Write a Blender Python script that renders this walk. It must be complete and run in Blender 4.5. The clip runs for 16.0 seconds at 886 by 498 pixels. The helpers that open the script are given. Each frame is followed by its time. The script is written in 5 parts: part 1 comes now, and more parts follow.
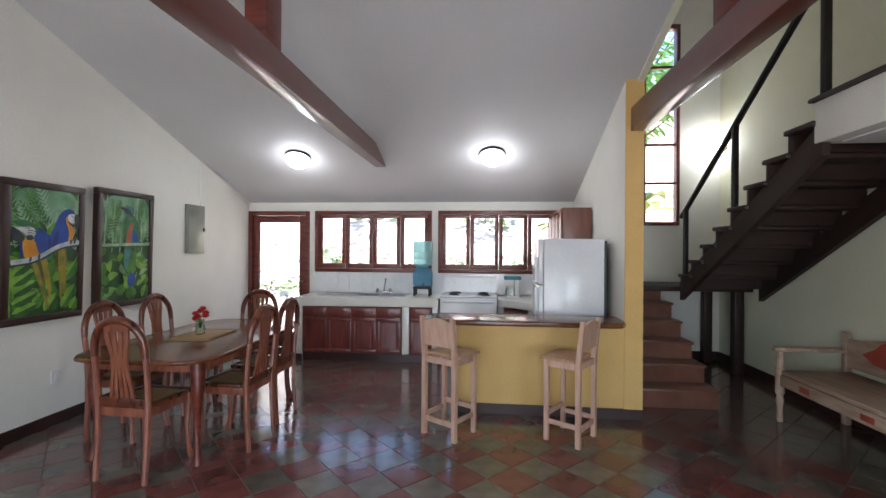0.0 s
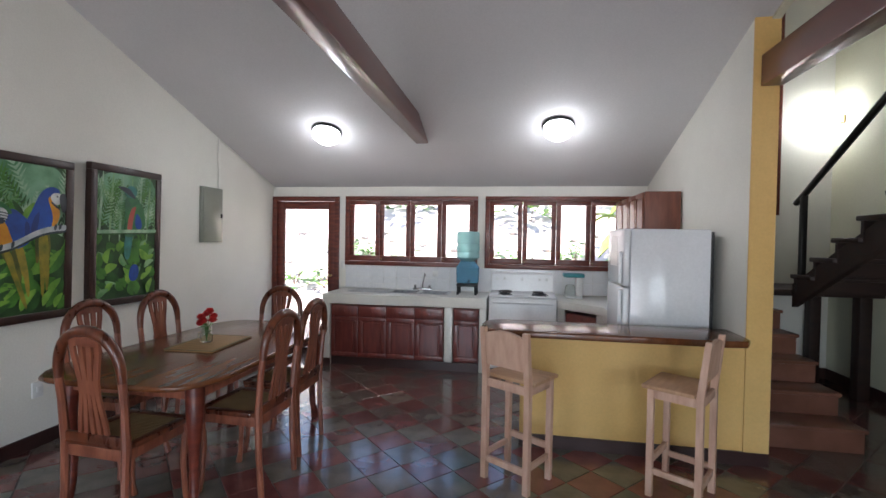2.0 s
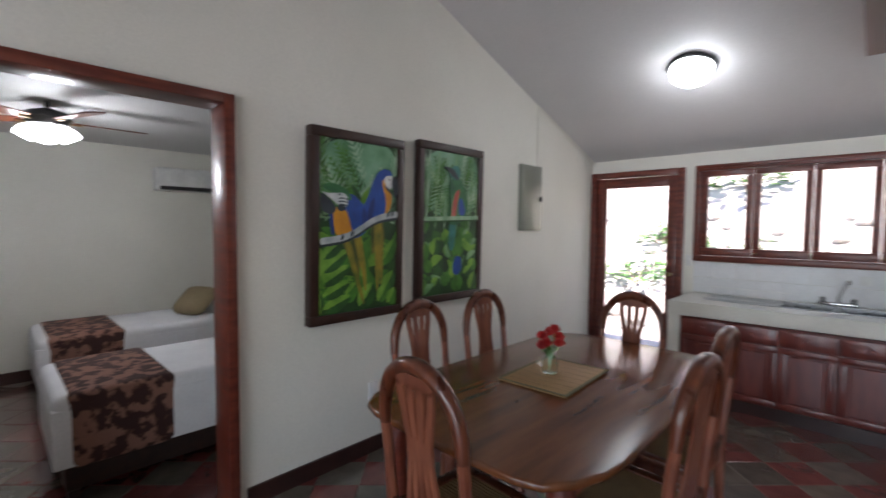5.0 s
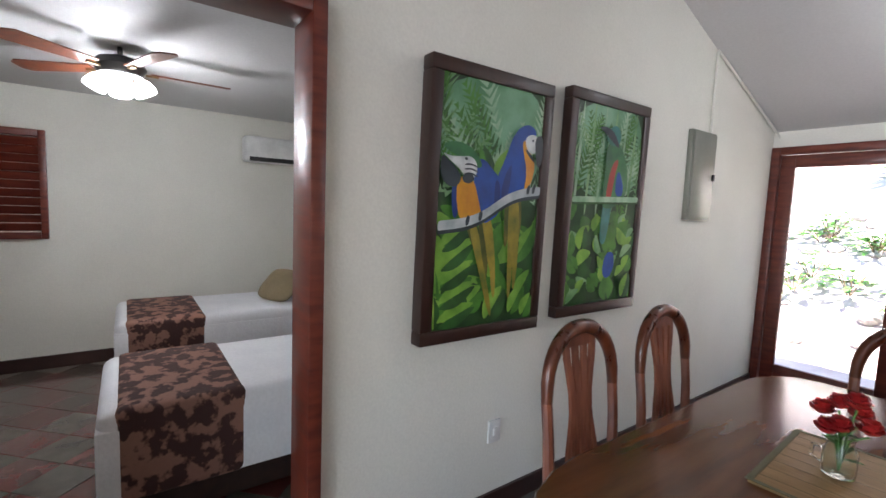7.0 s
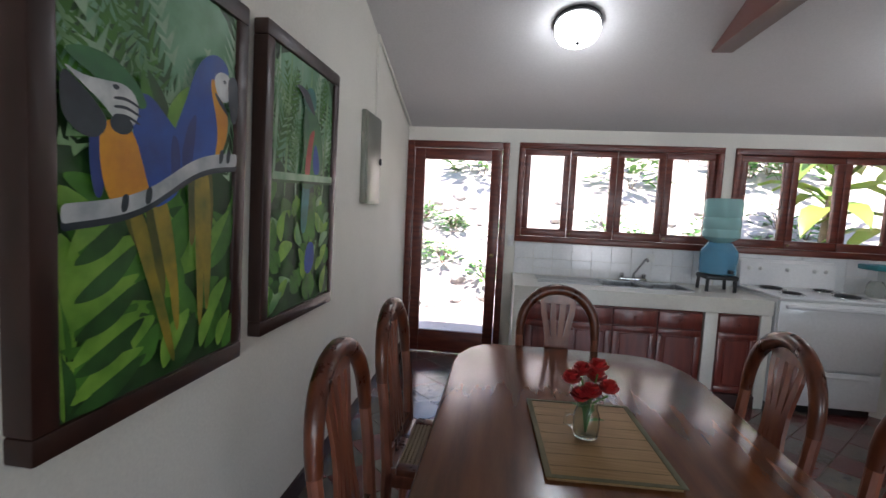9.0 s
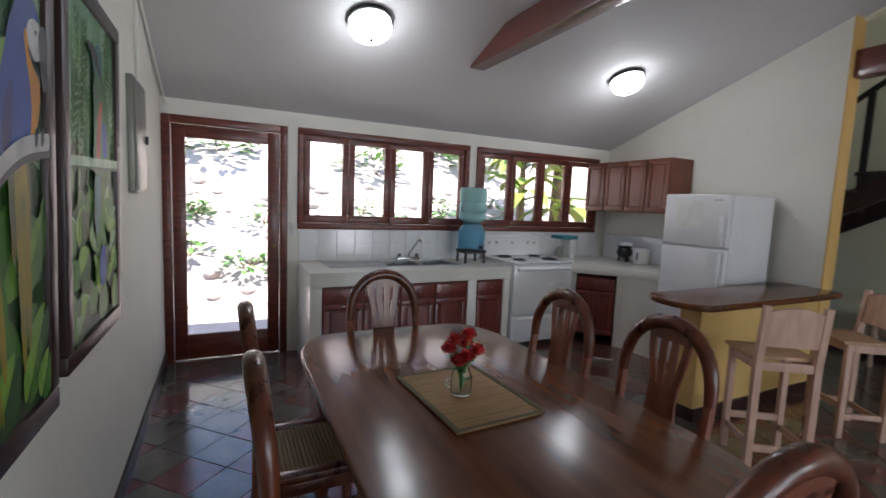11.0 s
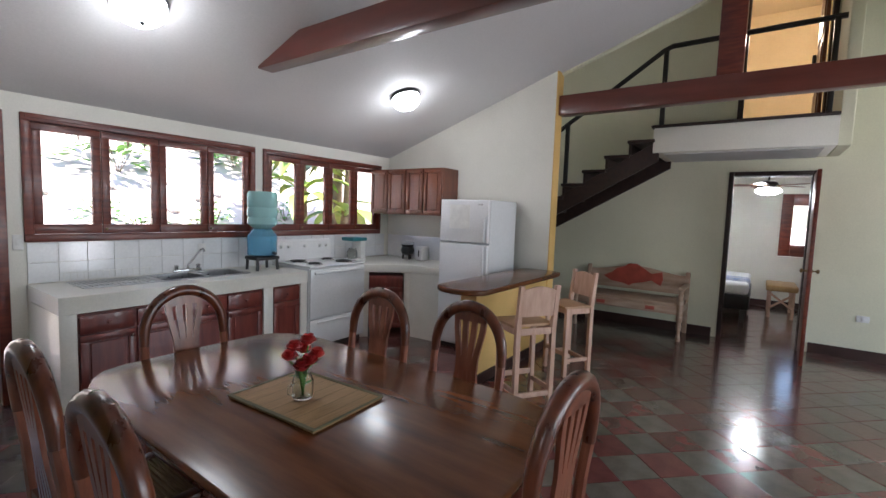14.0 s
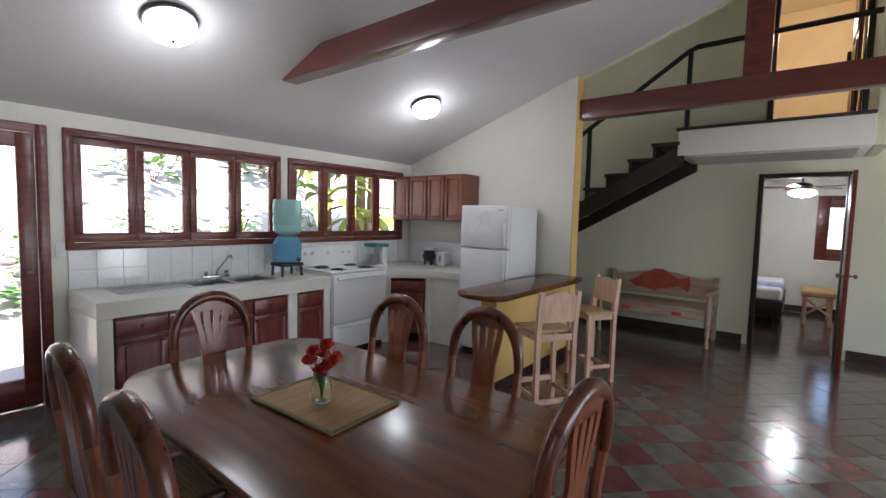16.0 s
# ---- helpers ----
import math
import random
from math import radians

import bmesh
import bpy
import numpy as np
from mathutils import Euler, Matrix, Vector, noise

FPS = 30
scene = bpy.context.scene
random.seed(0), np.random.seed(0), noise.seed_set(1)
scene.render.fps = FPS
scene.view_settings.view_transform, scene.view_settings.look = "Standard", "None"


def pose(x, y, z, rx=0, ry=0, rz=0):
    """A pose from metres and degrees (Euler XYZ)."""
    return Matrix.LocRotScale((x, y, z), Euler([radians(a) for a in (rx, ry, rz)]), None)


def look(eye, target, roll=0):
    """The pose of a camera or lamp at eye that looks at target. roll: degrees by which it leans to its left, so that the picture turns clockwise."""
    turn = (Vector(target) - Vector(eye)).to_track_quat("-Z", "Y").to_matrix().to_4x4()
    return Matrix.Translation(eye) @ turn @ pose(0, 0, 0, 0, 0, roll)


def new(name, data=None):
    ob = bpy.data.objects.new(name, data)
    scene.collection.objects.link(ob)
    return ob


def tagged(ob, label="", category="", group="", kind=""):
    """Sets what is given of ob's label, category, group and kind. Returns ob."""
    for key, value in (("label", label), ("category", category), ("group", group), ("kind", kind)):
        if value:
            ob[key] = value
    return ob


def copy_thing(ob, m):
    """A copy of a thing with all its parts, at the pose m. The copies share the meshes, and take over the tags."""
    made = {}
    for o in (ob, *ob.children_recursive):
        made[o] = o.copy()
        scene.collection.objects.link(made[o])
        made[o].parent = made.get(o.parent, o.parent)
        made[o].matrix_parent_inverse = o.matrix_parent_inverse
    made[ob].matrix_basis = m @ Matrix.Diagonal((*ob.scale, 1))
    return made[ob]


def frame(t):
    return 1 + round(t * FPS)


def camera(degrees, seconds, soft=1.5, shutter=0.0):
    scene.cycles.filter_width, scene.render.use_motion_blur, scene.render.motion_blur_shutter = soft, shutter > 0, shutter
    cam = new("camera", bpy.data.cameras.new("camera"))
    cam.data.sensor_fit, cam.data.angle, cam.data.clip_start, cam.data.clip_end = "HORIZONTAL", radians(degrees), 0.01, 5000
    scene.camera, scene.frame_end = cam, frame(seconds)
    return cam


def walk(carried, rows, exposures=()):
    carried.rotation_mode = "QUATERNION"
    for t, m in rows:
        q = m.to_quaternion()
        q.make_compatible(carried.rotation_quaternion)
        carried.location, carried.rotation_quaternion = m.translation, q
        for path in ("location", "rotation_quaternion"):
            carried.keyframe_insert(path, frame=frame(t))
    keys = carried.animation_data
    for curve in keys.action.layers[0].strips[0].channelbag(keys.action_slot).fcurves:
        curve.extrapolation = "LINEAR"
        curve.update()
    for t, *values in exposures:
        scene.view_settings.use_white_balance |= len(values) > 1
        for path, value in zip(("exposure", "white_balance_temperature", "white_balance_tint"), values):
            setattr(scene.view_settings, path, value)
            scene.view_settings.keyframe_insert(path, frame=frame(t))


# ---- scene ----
cam = camera(89.8, 16.0, shutter=0.3)
PATH = [
    (0, (0.319, -0.094, 1.497), (0.137, 1.697, 1.499), 0.4),
    (0.5, (0.276, 0.125, 1.481), (0.073, 1.913, 1.47), 0.2),
    (1, (0.227, 0.356, 1.486), (-0.032, 2.138, 1.48), 0.4),
    (1.5, (0.138, 0.536, 1.472), (-0.151, 2.313, 1.449), 0.9),
    (2, (-0.023, 0.707, 1.488), (-0.313, 2.483, 1.456), 1.0),
    (2.5, (-0.149, 0.822, 1.472), (-0.434, 2.598, 1.427), 1.0),
    (3, (-0.248, 0.969, 1.473), (-0.581, 2.738, 1.418), 0.7),
    (3.5, (-0.407, 1.155, 1.478), (-0.938, 2.874, 1.418), 0.4),
    (4, (-0.56, 1.295, 1.465), (-1.354, 2.91, 1.397), 0.6),
    (4.5, (-0.817, 1.442, 1.475), (-1.787, 2.957, 1.399), 0.6),
    (5, (-1.012, 1.579, 1.468), (-2.264, 2.869, 1.374), 0.5),
    (5.2, (-1.076, 1.645, 1.493), (-2.453, 2.798, 1.382), 0.9),
    (7.3, (-1.941, 1.939, 1.441), (-3.398, 2.983, 1.276), 2.3),
    (7.5, (-2.022, 1.977, 1.445), (-3.358, 3.172, 1.279), 2.6),
    (8, (-2.192, 2.053, 1.427), (-3.177, 3.553, 1.278), 3.3),
    (8.5, (-2.301, 2.075, 1.413), (-2.77, 3.808, 1.27), 2.1),
    (9, (-2.389, 2.135, 1.418), (-2.624, 3.912, 1.257), 2.7),
    (9.2, (-2.416, 2.173, 1.43), (-2.578, 3.957, 1.265), 2.7),
    (11.5, (-2.97, 2.114, 1.442), (-1.94, 3.578, 1.255), 2.6),
    (12, (-3.046, 2.121, 1.466), (-1.824, 3.43, 1.281), 2.8),
    (12.5, (-3.084, 2.141, 1.469), (-1.742, 3.327, 1.295), 2.6),
    (13, (-3.1, 2.138, 1.466), (-1.684, 3.237, 1.301), 2.2),
    (13.5, (-3.115, 2.126, 1.471), (-1.663, 3.179, 1.313), 2.0),
    (14, (-3.121, 2.125, 1.465), (-1.659, 3.163, 1.319), 2.0),
    (14.5, (-3.115, 2.124, 1.468), (-1.666, 3.183, 1.325), 1.8),
    (15, (-3.121, 2.119, 1.458), (-1.702, 3.218, 1.324), 1.7),
    (15.5, (-3.118, 2.101, 1.471), (-1.723, 3.23, 1.337), 1.6),
    (16, (-3.12, 2.084, 1.474), (-1.715, 3.201, 1.346), 1.5),
]
walk(cam, [(t, look(eye, target, roll)) for t, eye, target, roll in PATH],
     exposures=[(t, e, 6320, 13) for t, e in ((0, 1.95), (1.5, 1.9), (3, 1.55), (5, 1.6), (7.3, 2.15), (7.5, 2.15), (8.0, 1.9), (8.5, 1.6), (9.2, 1.35), (11.5, 1.35), (12.5, 1.55), (14, 1.8), (16, 1.7))])

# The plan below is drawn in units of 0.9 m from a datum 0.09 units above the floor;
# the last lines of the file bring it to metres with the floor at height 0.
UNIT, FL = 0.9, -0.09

# ---- light ----
world = bpy.data.worlds.new("world")
scene.world = world
world.use_nodes = True
wn = world.node_tree.nodes
sky = wn.new("ShaderNodeTexSky")
sky.sky_type, sky.sun_disc = "NISHITA", False
sky.sun_elevation, sky.sun_rotation = radians(76), radians(160)
world.node_tree.links.new(sky.outputs[0], wn["Background"].inputs[0])
wn["Background"].inputs[1].default_value = 0.15
sun = new("sun", bpy.data.lights.new("sun", "SUN"))
sun.data.energy, sun.data.angle, sun.data.color = 5.0, radians(0.5), (1.0, 0.96, 0.9)
sun.matrix_world = look((0, 0, 20), (-1.6, 4.8, 0))


def lamp(name, x, y, z, watts, radius, colour=(1, 0.97, 0.95)):
    l = bpy.data.lights.new(name, "POINT")
    l.energy, l.shadow_soft_size, l.color = watts, radius, colour
    ob = new(name, l)
    ob.location = (x, y, z)
    return ob


LAMPS = [(-2.22, 5.70), (0.40, 5.70)]
SLOPE, EAVE, BACK, RIDGE = 0.345, 2.345, 7.10, 2.72


def ceil_z(y):
    return EAVE + SLOPE * (BACK - y) if y >= RIDGE else EAVE + SLOPE * (BACK - 2 * RIDGE + y)


for lx, ly in LAMPS:
    lamp("dome_lamp_light", lx, ly, ceil_z(ly) - 0.46, 1.9, 0.12, (0.92, 0.96, 1.0))

def daylight(x0, x1, z0, z1, watts):
    """Sky light in an opening of the south wall."""
    l = bpy.data.lights.new("window_daylight", "AREA")
    l.shape, l.size, l.size_y, l.energy, l.color = "RECTANGLE", x1 - x0, z1 - z0, watts, (0.80, 0.91, 1.0)
    ob = new("window_daylight", l)
    ob.matrix_world = pose((x0 + x1) / 2, -2.28, (z0 + z1) / 2, 90)
    return ob


SOUTH_OPENINGS = ((-2.9, -1.1, 0.9, 2.1), (-0.5, 0.9, 0.0, 2.15), (1.7, 3.1, 0.9, 2.1))
for x0, x1, z0, z1 in SOUTH_OPENINGS:
    daylight(x0, x1, z0, z1, 14)
lamp("sconce_light", 3.72, 6.93, 3.15, 5.5, 0.06, (0.95, 0.98, 1.0))
lamp("left_fan_light", -5.5, 2.1, 2.05, 7.5, 0.12, (0.95, 0.97, 1.0))
lamp("right_fan_light", 5.82, 2.3, 2.06, 18, 0.12, (0.95, 0.97, 1.0))
lamp("upper_room_light", 5.8, 2.2, 4.6, 20, 0.15, (1.0, 0.80, 0.58))


# ---- materials ----
def mat(name, c1, c2=None, rough=0.5, metal=0.0, scale=8.0, bump=0.0, stretch=(1, 1, 1), detail=6.0, fine=60.0, coat=0.0, spread=(0.35, 0.65), vary=0.0, spots=None):
    """A node material: two colours by noise, a finer grain, bump, and a random tone per object."""
    m = bpy.data.materials.new(name)
    m.use_nodes = True
    nt, n = m.node_tree, m.node_tree.nodes
    b = n["Principled BSDF"]
    c2 = c2 or tuple(v * 0.85 for v in c1)
    tc = n.new("ShaderNodeTexCoord")
    mp = n.new("ShaderNodeMapping")
    mp.inputs["Scale"].default_value = stretch
    nt.links.new(tc.outputs["Object"], mp.inputs[0])
    n1 = n.new("ShaderNodeTexNoise")
    n1.inputs["Scale"].default_value, n1.inputs["Detail"].default_value = scale, detail
    nt.links.new(mp.outputs[0], n1.inputs["Vector"])
    r = n.new("ShaderNodeValToRGB")
    r.color_ramp.elements[0].position, r.color_ramp.elements[1].position = spread
    r.color_ramp.elements[0].color, r.color_ramp.elements[1].color = (*c2, 1), (*c1, 1)
    nt.links.new(n1.outputs["Fac"], r.inputs[0])
    n2 = n.new("ShaderNodeTexNoise")
    n2.inputs["Scale"].default_value, n2.inputs["Detail"].default_value = fine, 3
    nt.links.new(mp.outputs[0], n2.inputs["Vector"])
    mx = n.new("ShaderNodeMix")
    mx.data_type, mx.blend_type = "RGBA", "MULTIPLY"
    mx.inputs[0].default_value = 0.25
    nt.links.new(r.outputs[0], mx.inputs[6])
    gr = n.new("ShaderNodeValToRGB")
    gr.color_ramp.elements[0].color, gr.color_ramp.elements[1].color = (0.55, 0.55, 0.55, 1), (1.25, 1.25, 1.25, 1)
    nt.links.new(n2.outputs["Fac"], gr.inputs[0])
    nt.links.new(gr.outputs[0], mx.inputs[7])
    out = mx.outputs[2]
    if vary:
        oi = n.new("ShaderNodeObjectInfo")
        hs = n.new("ShaderNodeHueSaturation")
        mr = n.new("ShaderNodeMapRange")
        mr.inputs[3].default_value, mr.inputs[4].default_value = 1 - vary, 1 + vary
        nt.links.new(oi.outputs["Random"], mr.inputs[0])
        nt.links.new(mr.outputs[0], hs.inputs["Value"])
        nt.links.new(out, hs.inputs["Color"])
        out = hs.outputs[0]
    nt.links.new(out, b.inputs["Base Color"])
    rr = n.new("ShaderNodeMapRange")
    rr.inputs[3].default_value, rr.inputs[4].default_value = max(0.02, rough * 0.8), min(1, rough * 1.25)
    nt.links.new(n1.outputs["Fac"], rr.inputs[0])
    nt.links.new(rr.outputs[0], b.inputs["Roughness"])
    b.inputs["Metallic"].default_value = metal
    b.inputs["Coat Weight"].default_value = coat
    b.inputs["Coat Roughness"].default_value = 0.12
    if bump:
        bp = n.new("ShaderNodeBump")
        bp.inputs["Strength"].default_value, bp.inputs["Distance"].default_value = bump, 0.01
        nt.links.new(n2.outputs["Fac"], bp.inputs["Height"])
        nt.links.new(bp.outputs[0], b.inputs["Normal"])
    return m


def glow(name, colour, strength):
    m = bpy.data.materials.new(name)
    m.use_nodes = True
    b = m.node_tree.nodes["Principled BSDF"]
    b.inputs["Base Color"].default_value = (*colour, 1)
    b.inputs["Emission Color"].default_value = (*colour, 1)
    b.inputs["Emission Strength"].default_value = strength
    return m


def glass(name, tint=(1, 1, 1), rough=0.0, ior=1.45, clear=1.0):
    m = bpy.data.materials.new(name)
    m.use_nodes = True
    b = m.node_tree.nodes["Principled BSDF"]
    b.inputs["Base Color"].default_value = (*tint, 1)
    b.inputs["Transmission Weight"].default_value = clear
    b.inputs["Roughness"].default_value, b.inputs["IOR"].default_value = rough, ior
    return m


PLASTER = mat("white_plaster", (0.79, 0.775, 0.705), (0.73, 0.715, 0.645), 0.75, scale=1.3, fine=90, bump=0.12)
CEILING = mat("ceiling_paint", (0.63, 0.62, 0.615), (0.59, 0.58, 0.575), 0.6, scale=0.9, fine=70, bump=0.08)
GREENISH = mat("pale_green_plaster", (0.73, 0.72, 0.56), (0.68, 0.67, 0.51), 0.75, scale=1.2, fine=80, bump=0.1)
OCHRE = mat("ochre_paint", (0.72, 0.47, 0.17), (0.65, 0.41, 0.13), 0.6, scale=2, fine=60, bump=0.15)
ORANGE = mat("warm_plaster", (0.75, 0.62, 0.42), (0.7, 0.57, 0.37), 0.75, scale=2)
REDWOOD = mat("red_varnished_wood", (0.17, 0.034, 0.018), (0.09, 0.016, 0.010), 0.36, scale=5, stretch=(1, 1, 6), coat=0.2, fine=70)
REDWOOD_Y = mat("red_varnished_beam", (0.15, 0.032, 0.020), (0.115, 0.024, 0.014), 0.30, scale=3, stretch=(5, 0.6, 5), coat=0.5, fine=50)
CABINET = mat("cabinet_red_wood", (0.20, 0.038, 0.026), (0.12, 0.02, 0.015), 0.35, scale=4, stretch=(6, 6, 1), coat=0.3)
UPPERCAB = mat("brown_cabinet_wood", (0.19, 0.055, 0.025), (0.12, 0.03, 0.014), 0.35, scale=4, stretch=(6, 6, 1), coat=0.3)
CHAIRWOOD = mat("dark_chair_wood", (0.15, 0.038, 0.015), (0.06, 0.014, 0.007), 0.28, scale=6, stretch=(4, 4, 1), coat=0.25)
LEGWOOD = mat("light_chair_wood", (0.30, 0.10, 0.054), (0.17, 0.048, 0.026), 0.35, scale=6, stretch=(5, 5, 1), coat=0.3)
TABLEWOOD = mat("table_top_wood", (0.19, 0.064, 0.022), (0.09, 0.028, 0.010), 0.20, scale=3, stretch=(6, 0.7, 1), coat=0.1, fine=40, spread=(0.28, 0.72))
PINE = mat("raw_pale_wood", (0.62, 0.40, 0.30), (0.50, 0.30, 0.21), 0.6, scale=5, stretch=(5, 5, 1), bump=0.1)
PINESEAT = mat("pine_seat_wood", (0.50, 0.30, 0.17), (0.38, 0.21, 0.11), 0.5, scale=5, stretch=(1, 6, 1))
BENCHWOOD = mat("worn_bench_wood", (0.46, 0.34, 0.25), (0.34, 0.22, 0.15), 0.6, scale=4, stretch=(5, 1, 5), bump=0.15)
FISHRED = mat("red_carved_paint", (0.42, 0.07, 0.045), (0.3, 0.05, 0.03), 0.5)
STAIRWOOD = mat("dark_stair_wood", (0.034, 0.015, 0.010), (0.018, 0.008, 0.006), 0.5, scale=4, stretch=(1, 5, 5))
STEPRED = mat("red_step_cement", (0.20, 0.085, 0.055), (0.13, 0.05, 0.03), 0.3, scale=4, coat=0.2)
RAILMETAL = mat("black_painted_steel", (0.02, 0.018, 0.016), None, 0.35, 0.3)
BASEB = mat("dark_baseboard", (0.045, 0.018, 0.015), (0.03, 0.012, 0.01), 0.35, scale=6)
FRAMEWOOD = mat("dark_picture_frame_wood", (0.036, 0.013, 0.008), (0.024, 0.009, 0.006), 0.42, scale=6, stretch=(4, 4, 1), coat=0.08)
TILERED = mat("red_cement_tile", (0.19, 0.058, 0.05), (0.13, 0.04, 0.036), 0.18, scale=7, vary=0.20, coat=0.55, bump=0.04)
TILEGREY = mat("grey_green_cement_tile", (0.155, 0.133, 0.108), (0.105, 0.09, 0.074), 0.18, scale=7, vary=0.20, coat=0.55, bump=0.04)
GROUT = mat("tile_grout", (0.17, 0.13, 0.11), (0.11, 0.085, 0.07), 0.7)
WHITETILE = mat("white_glazed_tile", (0.78, 0.79, 0.80), (0.73, 0.74, 0.76), 0.12, coat=0.5, vary=0.03)
COUNTER = mat("cream_counter_tile", (0.76, 0.74, 0.68), (0.69, 0.67, 0.60), 0.3, scale=3, coat=0.2)
ENAMEL = mat("white_enamel", (0.80, 0.80, 0.80), (0.76, 0.76, 0.77), 0.22, scale=2, coat=0.3)
FRIDGE = mat("white_fridge_paint", (0.78, 0.79, 0.81), (0.74, 0.75, 0.77), 0.22, scale=2, coat=0.25, bump=0.04)
STEEL = mat("brushed_steel", (0.55, 0.55, 0.56), (0.42, 0.42, 0.43), 0.28, 1.0, scale=20, stretch=(1, 12, 1))
CHROME = mat("chrome", (0.7, 0.7, 0.7), None, 0.12, 1.0)
BLACK = mat("black_plastic", (0.015, 0.015, 0.016), None, 0.35)
BRASS = mat("dark_brass", (0.25, 0.17, 0.08), None, 0.35, 0.9)
PANELGREY = mat("grey_panel_paint", (0.28, 0.29, 0.25), (0.24, 0.25, 0.21), 0.35, 0.4, scale=3)
DOME = glow("lit_glass_dome", (0.93, 0.97, 1.0), 6.0)
BLUEPLASTIC = glass("blue_water_bottle", (0.32, 0.64, 0.82), 0.12, 1.2, 0.72)
TEALPLASTIC = glass("teal_water_bottle", (0.58, 0.84, 0.84), 0.15, 1.15, 0.65)
PANE = glass("window_pane", (1, 1, 1), 0.0, 1.05)
JARGLASS = glass("jar_glass", (0.92, 0.97, 0.92), 0.02, 1.4)
LINEN = mat("white_linen", (0.78, 0.78, 0.80), (0.72, 0.72, 0.75), 0.85, scale=5, bump=0.2)
RUNNER = mat("brown_floral_runner", (0.26, 0.13, 0.095), (0.05, 0.018, 0.015), 0.85, scale=15, spread=(0.48, 0.55), bump=0.2)
KHAKI = mat("khaki_cushion", (0.27, 0.21, 0.12), None, 0.85, bump=0.2)
BLUELINEN = mat("blue_blanket", (0.26, 0.32, 0.55), (0.5, 0.52, 0.62), 0.85, scale=10)
BAMBOO = mat("woven_bamboo_mat", (0.44, 0.27, 0.12), (0.31, 0.18, 0.07), 0.6, scale=6, stretch=(1, 30, 1), fine=110)
MATEDGE = mat("olive_fabric_edging", (0.17, 0.15, 0.08), None, 0.8)
CANE = mat("woven_cane", (0.30, 0.21, 0.10), (0.20, 0.13, 0.06), 0.6)
PETAL = mat("red_petal", (0.62, 0.035, 0.03), (0.42, 0.015, 0.02), 0.5)
LEAF = mat("leaf_green", (0.16, 0.38, 0.07), (0.08, 0.23, 0.04), 0.5, vary=0.2)
BANANA = mat("banana_leaf", (0.20, 0.36, 0.06), (0.28, 0.30, 0.06), 0.45, scale=3)
STEM = mat("stem_brown", (0.22, 0.15, 0.09), (0.14, 0.09, 0.05), 0.7)
EARTH = mat("dry_earth_slope", (0.66, 0.57, 0.53), (0.52, 0.43, 0.39), 0.95, scale=1.6, fine=14, bump=0.5)
STONE = mat("field_stone", (0.50, 0.46, 0.43), (0.36, 0.32, 0.30), 0.9, scale=3, fine=25, bump=0.5, vary=0.25)
THATCH = mat("palm_thatch", (0.22, 0.15, 0.08), (0.12, 0.08, 0.04), 0.9, stretch=(8, 1, 1))
WHITEPLASTIC = mat("white_plastic", (0.78, 0.78, 0.76), None, 0.35)
TEALLID = mat("teal_plastic", (0.03, 0.22, 0.25), None, 0.35)


# ---- helpers of this scene ----
def box(bm, x0, x1, y0, y1, z0, z1, bevel=0.0, seg=2):
    m = Matrix.LocRotScale(((x0 + x1) / 2, (y0 + y1) / 2, (z0 + z1) / 2), None, (x1 - x0, y1 - y0, z1 - z0))
    r = bmesh.ops.create_cube(bm, size=1, matrix=m)
    if bevel:
        es = list({e for v in r["verts"] for e in v.link_edges})
        bmesh.ops.bevel(bm, geom=es, offset=bevel, segments=seg, affect="EDGES", profile=0.5)
    return bm


def boxm(x0, x1, y0, y1, z0, z1, bevel=0.0, seg=2):
    return box(bmesh.new(), x0, x1, y0, y1, z0, z1, bevel, seg)


def part(name, bm, material, parent=None, label="", smooth=True):
    me = bpy.data.meshes.new(name)
    bm.to_mesh(me)
    bm.free()
    me.materials.append(material)
    if smooth:
        me.shade_smooth()
        me.set_sharp_from_angle(angle=radians(38))
    ob = new(name, me)
    if parent is not None:
        ob.parent = parent
    if label:
        tagged(ob, label)
    return ob


def thing(name, label, category, at=None, group="", kind=""):
    ob = new(name)
    ob.empty_display_size = 0.1
    if at is not None:
        ob.matrix_basis = at
    return tagged(ob, label, category, group, kind)


def structure(name, bm, material, label=""):
    return tagged(part(name, bm, material, None, "", False), label or name.replace("_", " "), "", "", "structure")


def tube(bm, pts, radii, n=10, flat=1.0, cap=True):
    """A round or oval bar along pts."""
    pts = [Vector(p) for p in pts]
    rings = []
    up = Vector((0.0123, 1, 0.017))
    for i, p in enumerate(pts):
        d = (pts[min(i + 1, len(pts) - 1)] - pts[max(i - 1, 0)]).normalized()
        a = d.cross(up)
        if a.length < 0.05:
            a = d.cross(Vector((1, 0, 0)))
        a.normalize()
        b = d.cross(a)
        r = radii[i] if isinstance(radii, (list, tuple)) else radii
        rings.append([bm.verts.new(p + a * (r * math.cos(2 * math.pi * k / n)) + b * (r * flat * math.sin(2 * math.pi * k / n))) for k in range(n)])
    for r0, r1 in zip(rings, rings[1:]):
        for k in range(n):
            bm.faces.new((r0[k], r0[(k + 1) % n], r1[(k + 1) % n], r1[k]))
    if cap:
        bm.faces.new(rings[0][::-1])
        bm.faces.new(rings[-1])
    bmesh.ops.recalc_face_normals(bm, faces=bm.faces)
    return bm


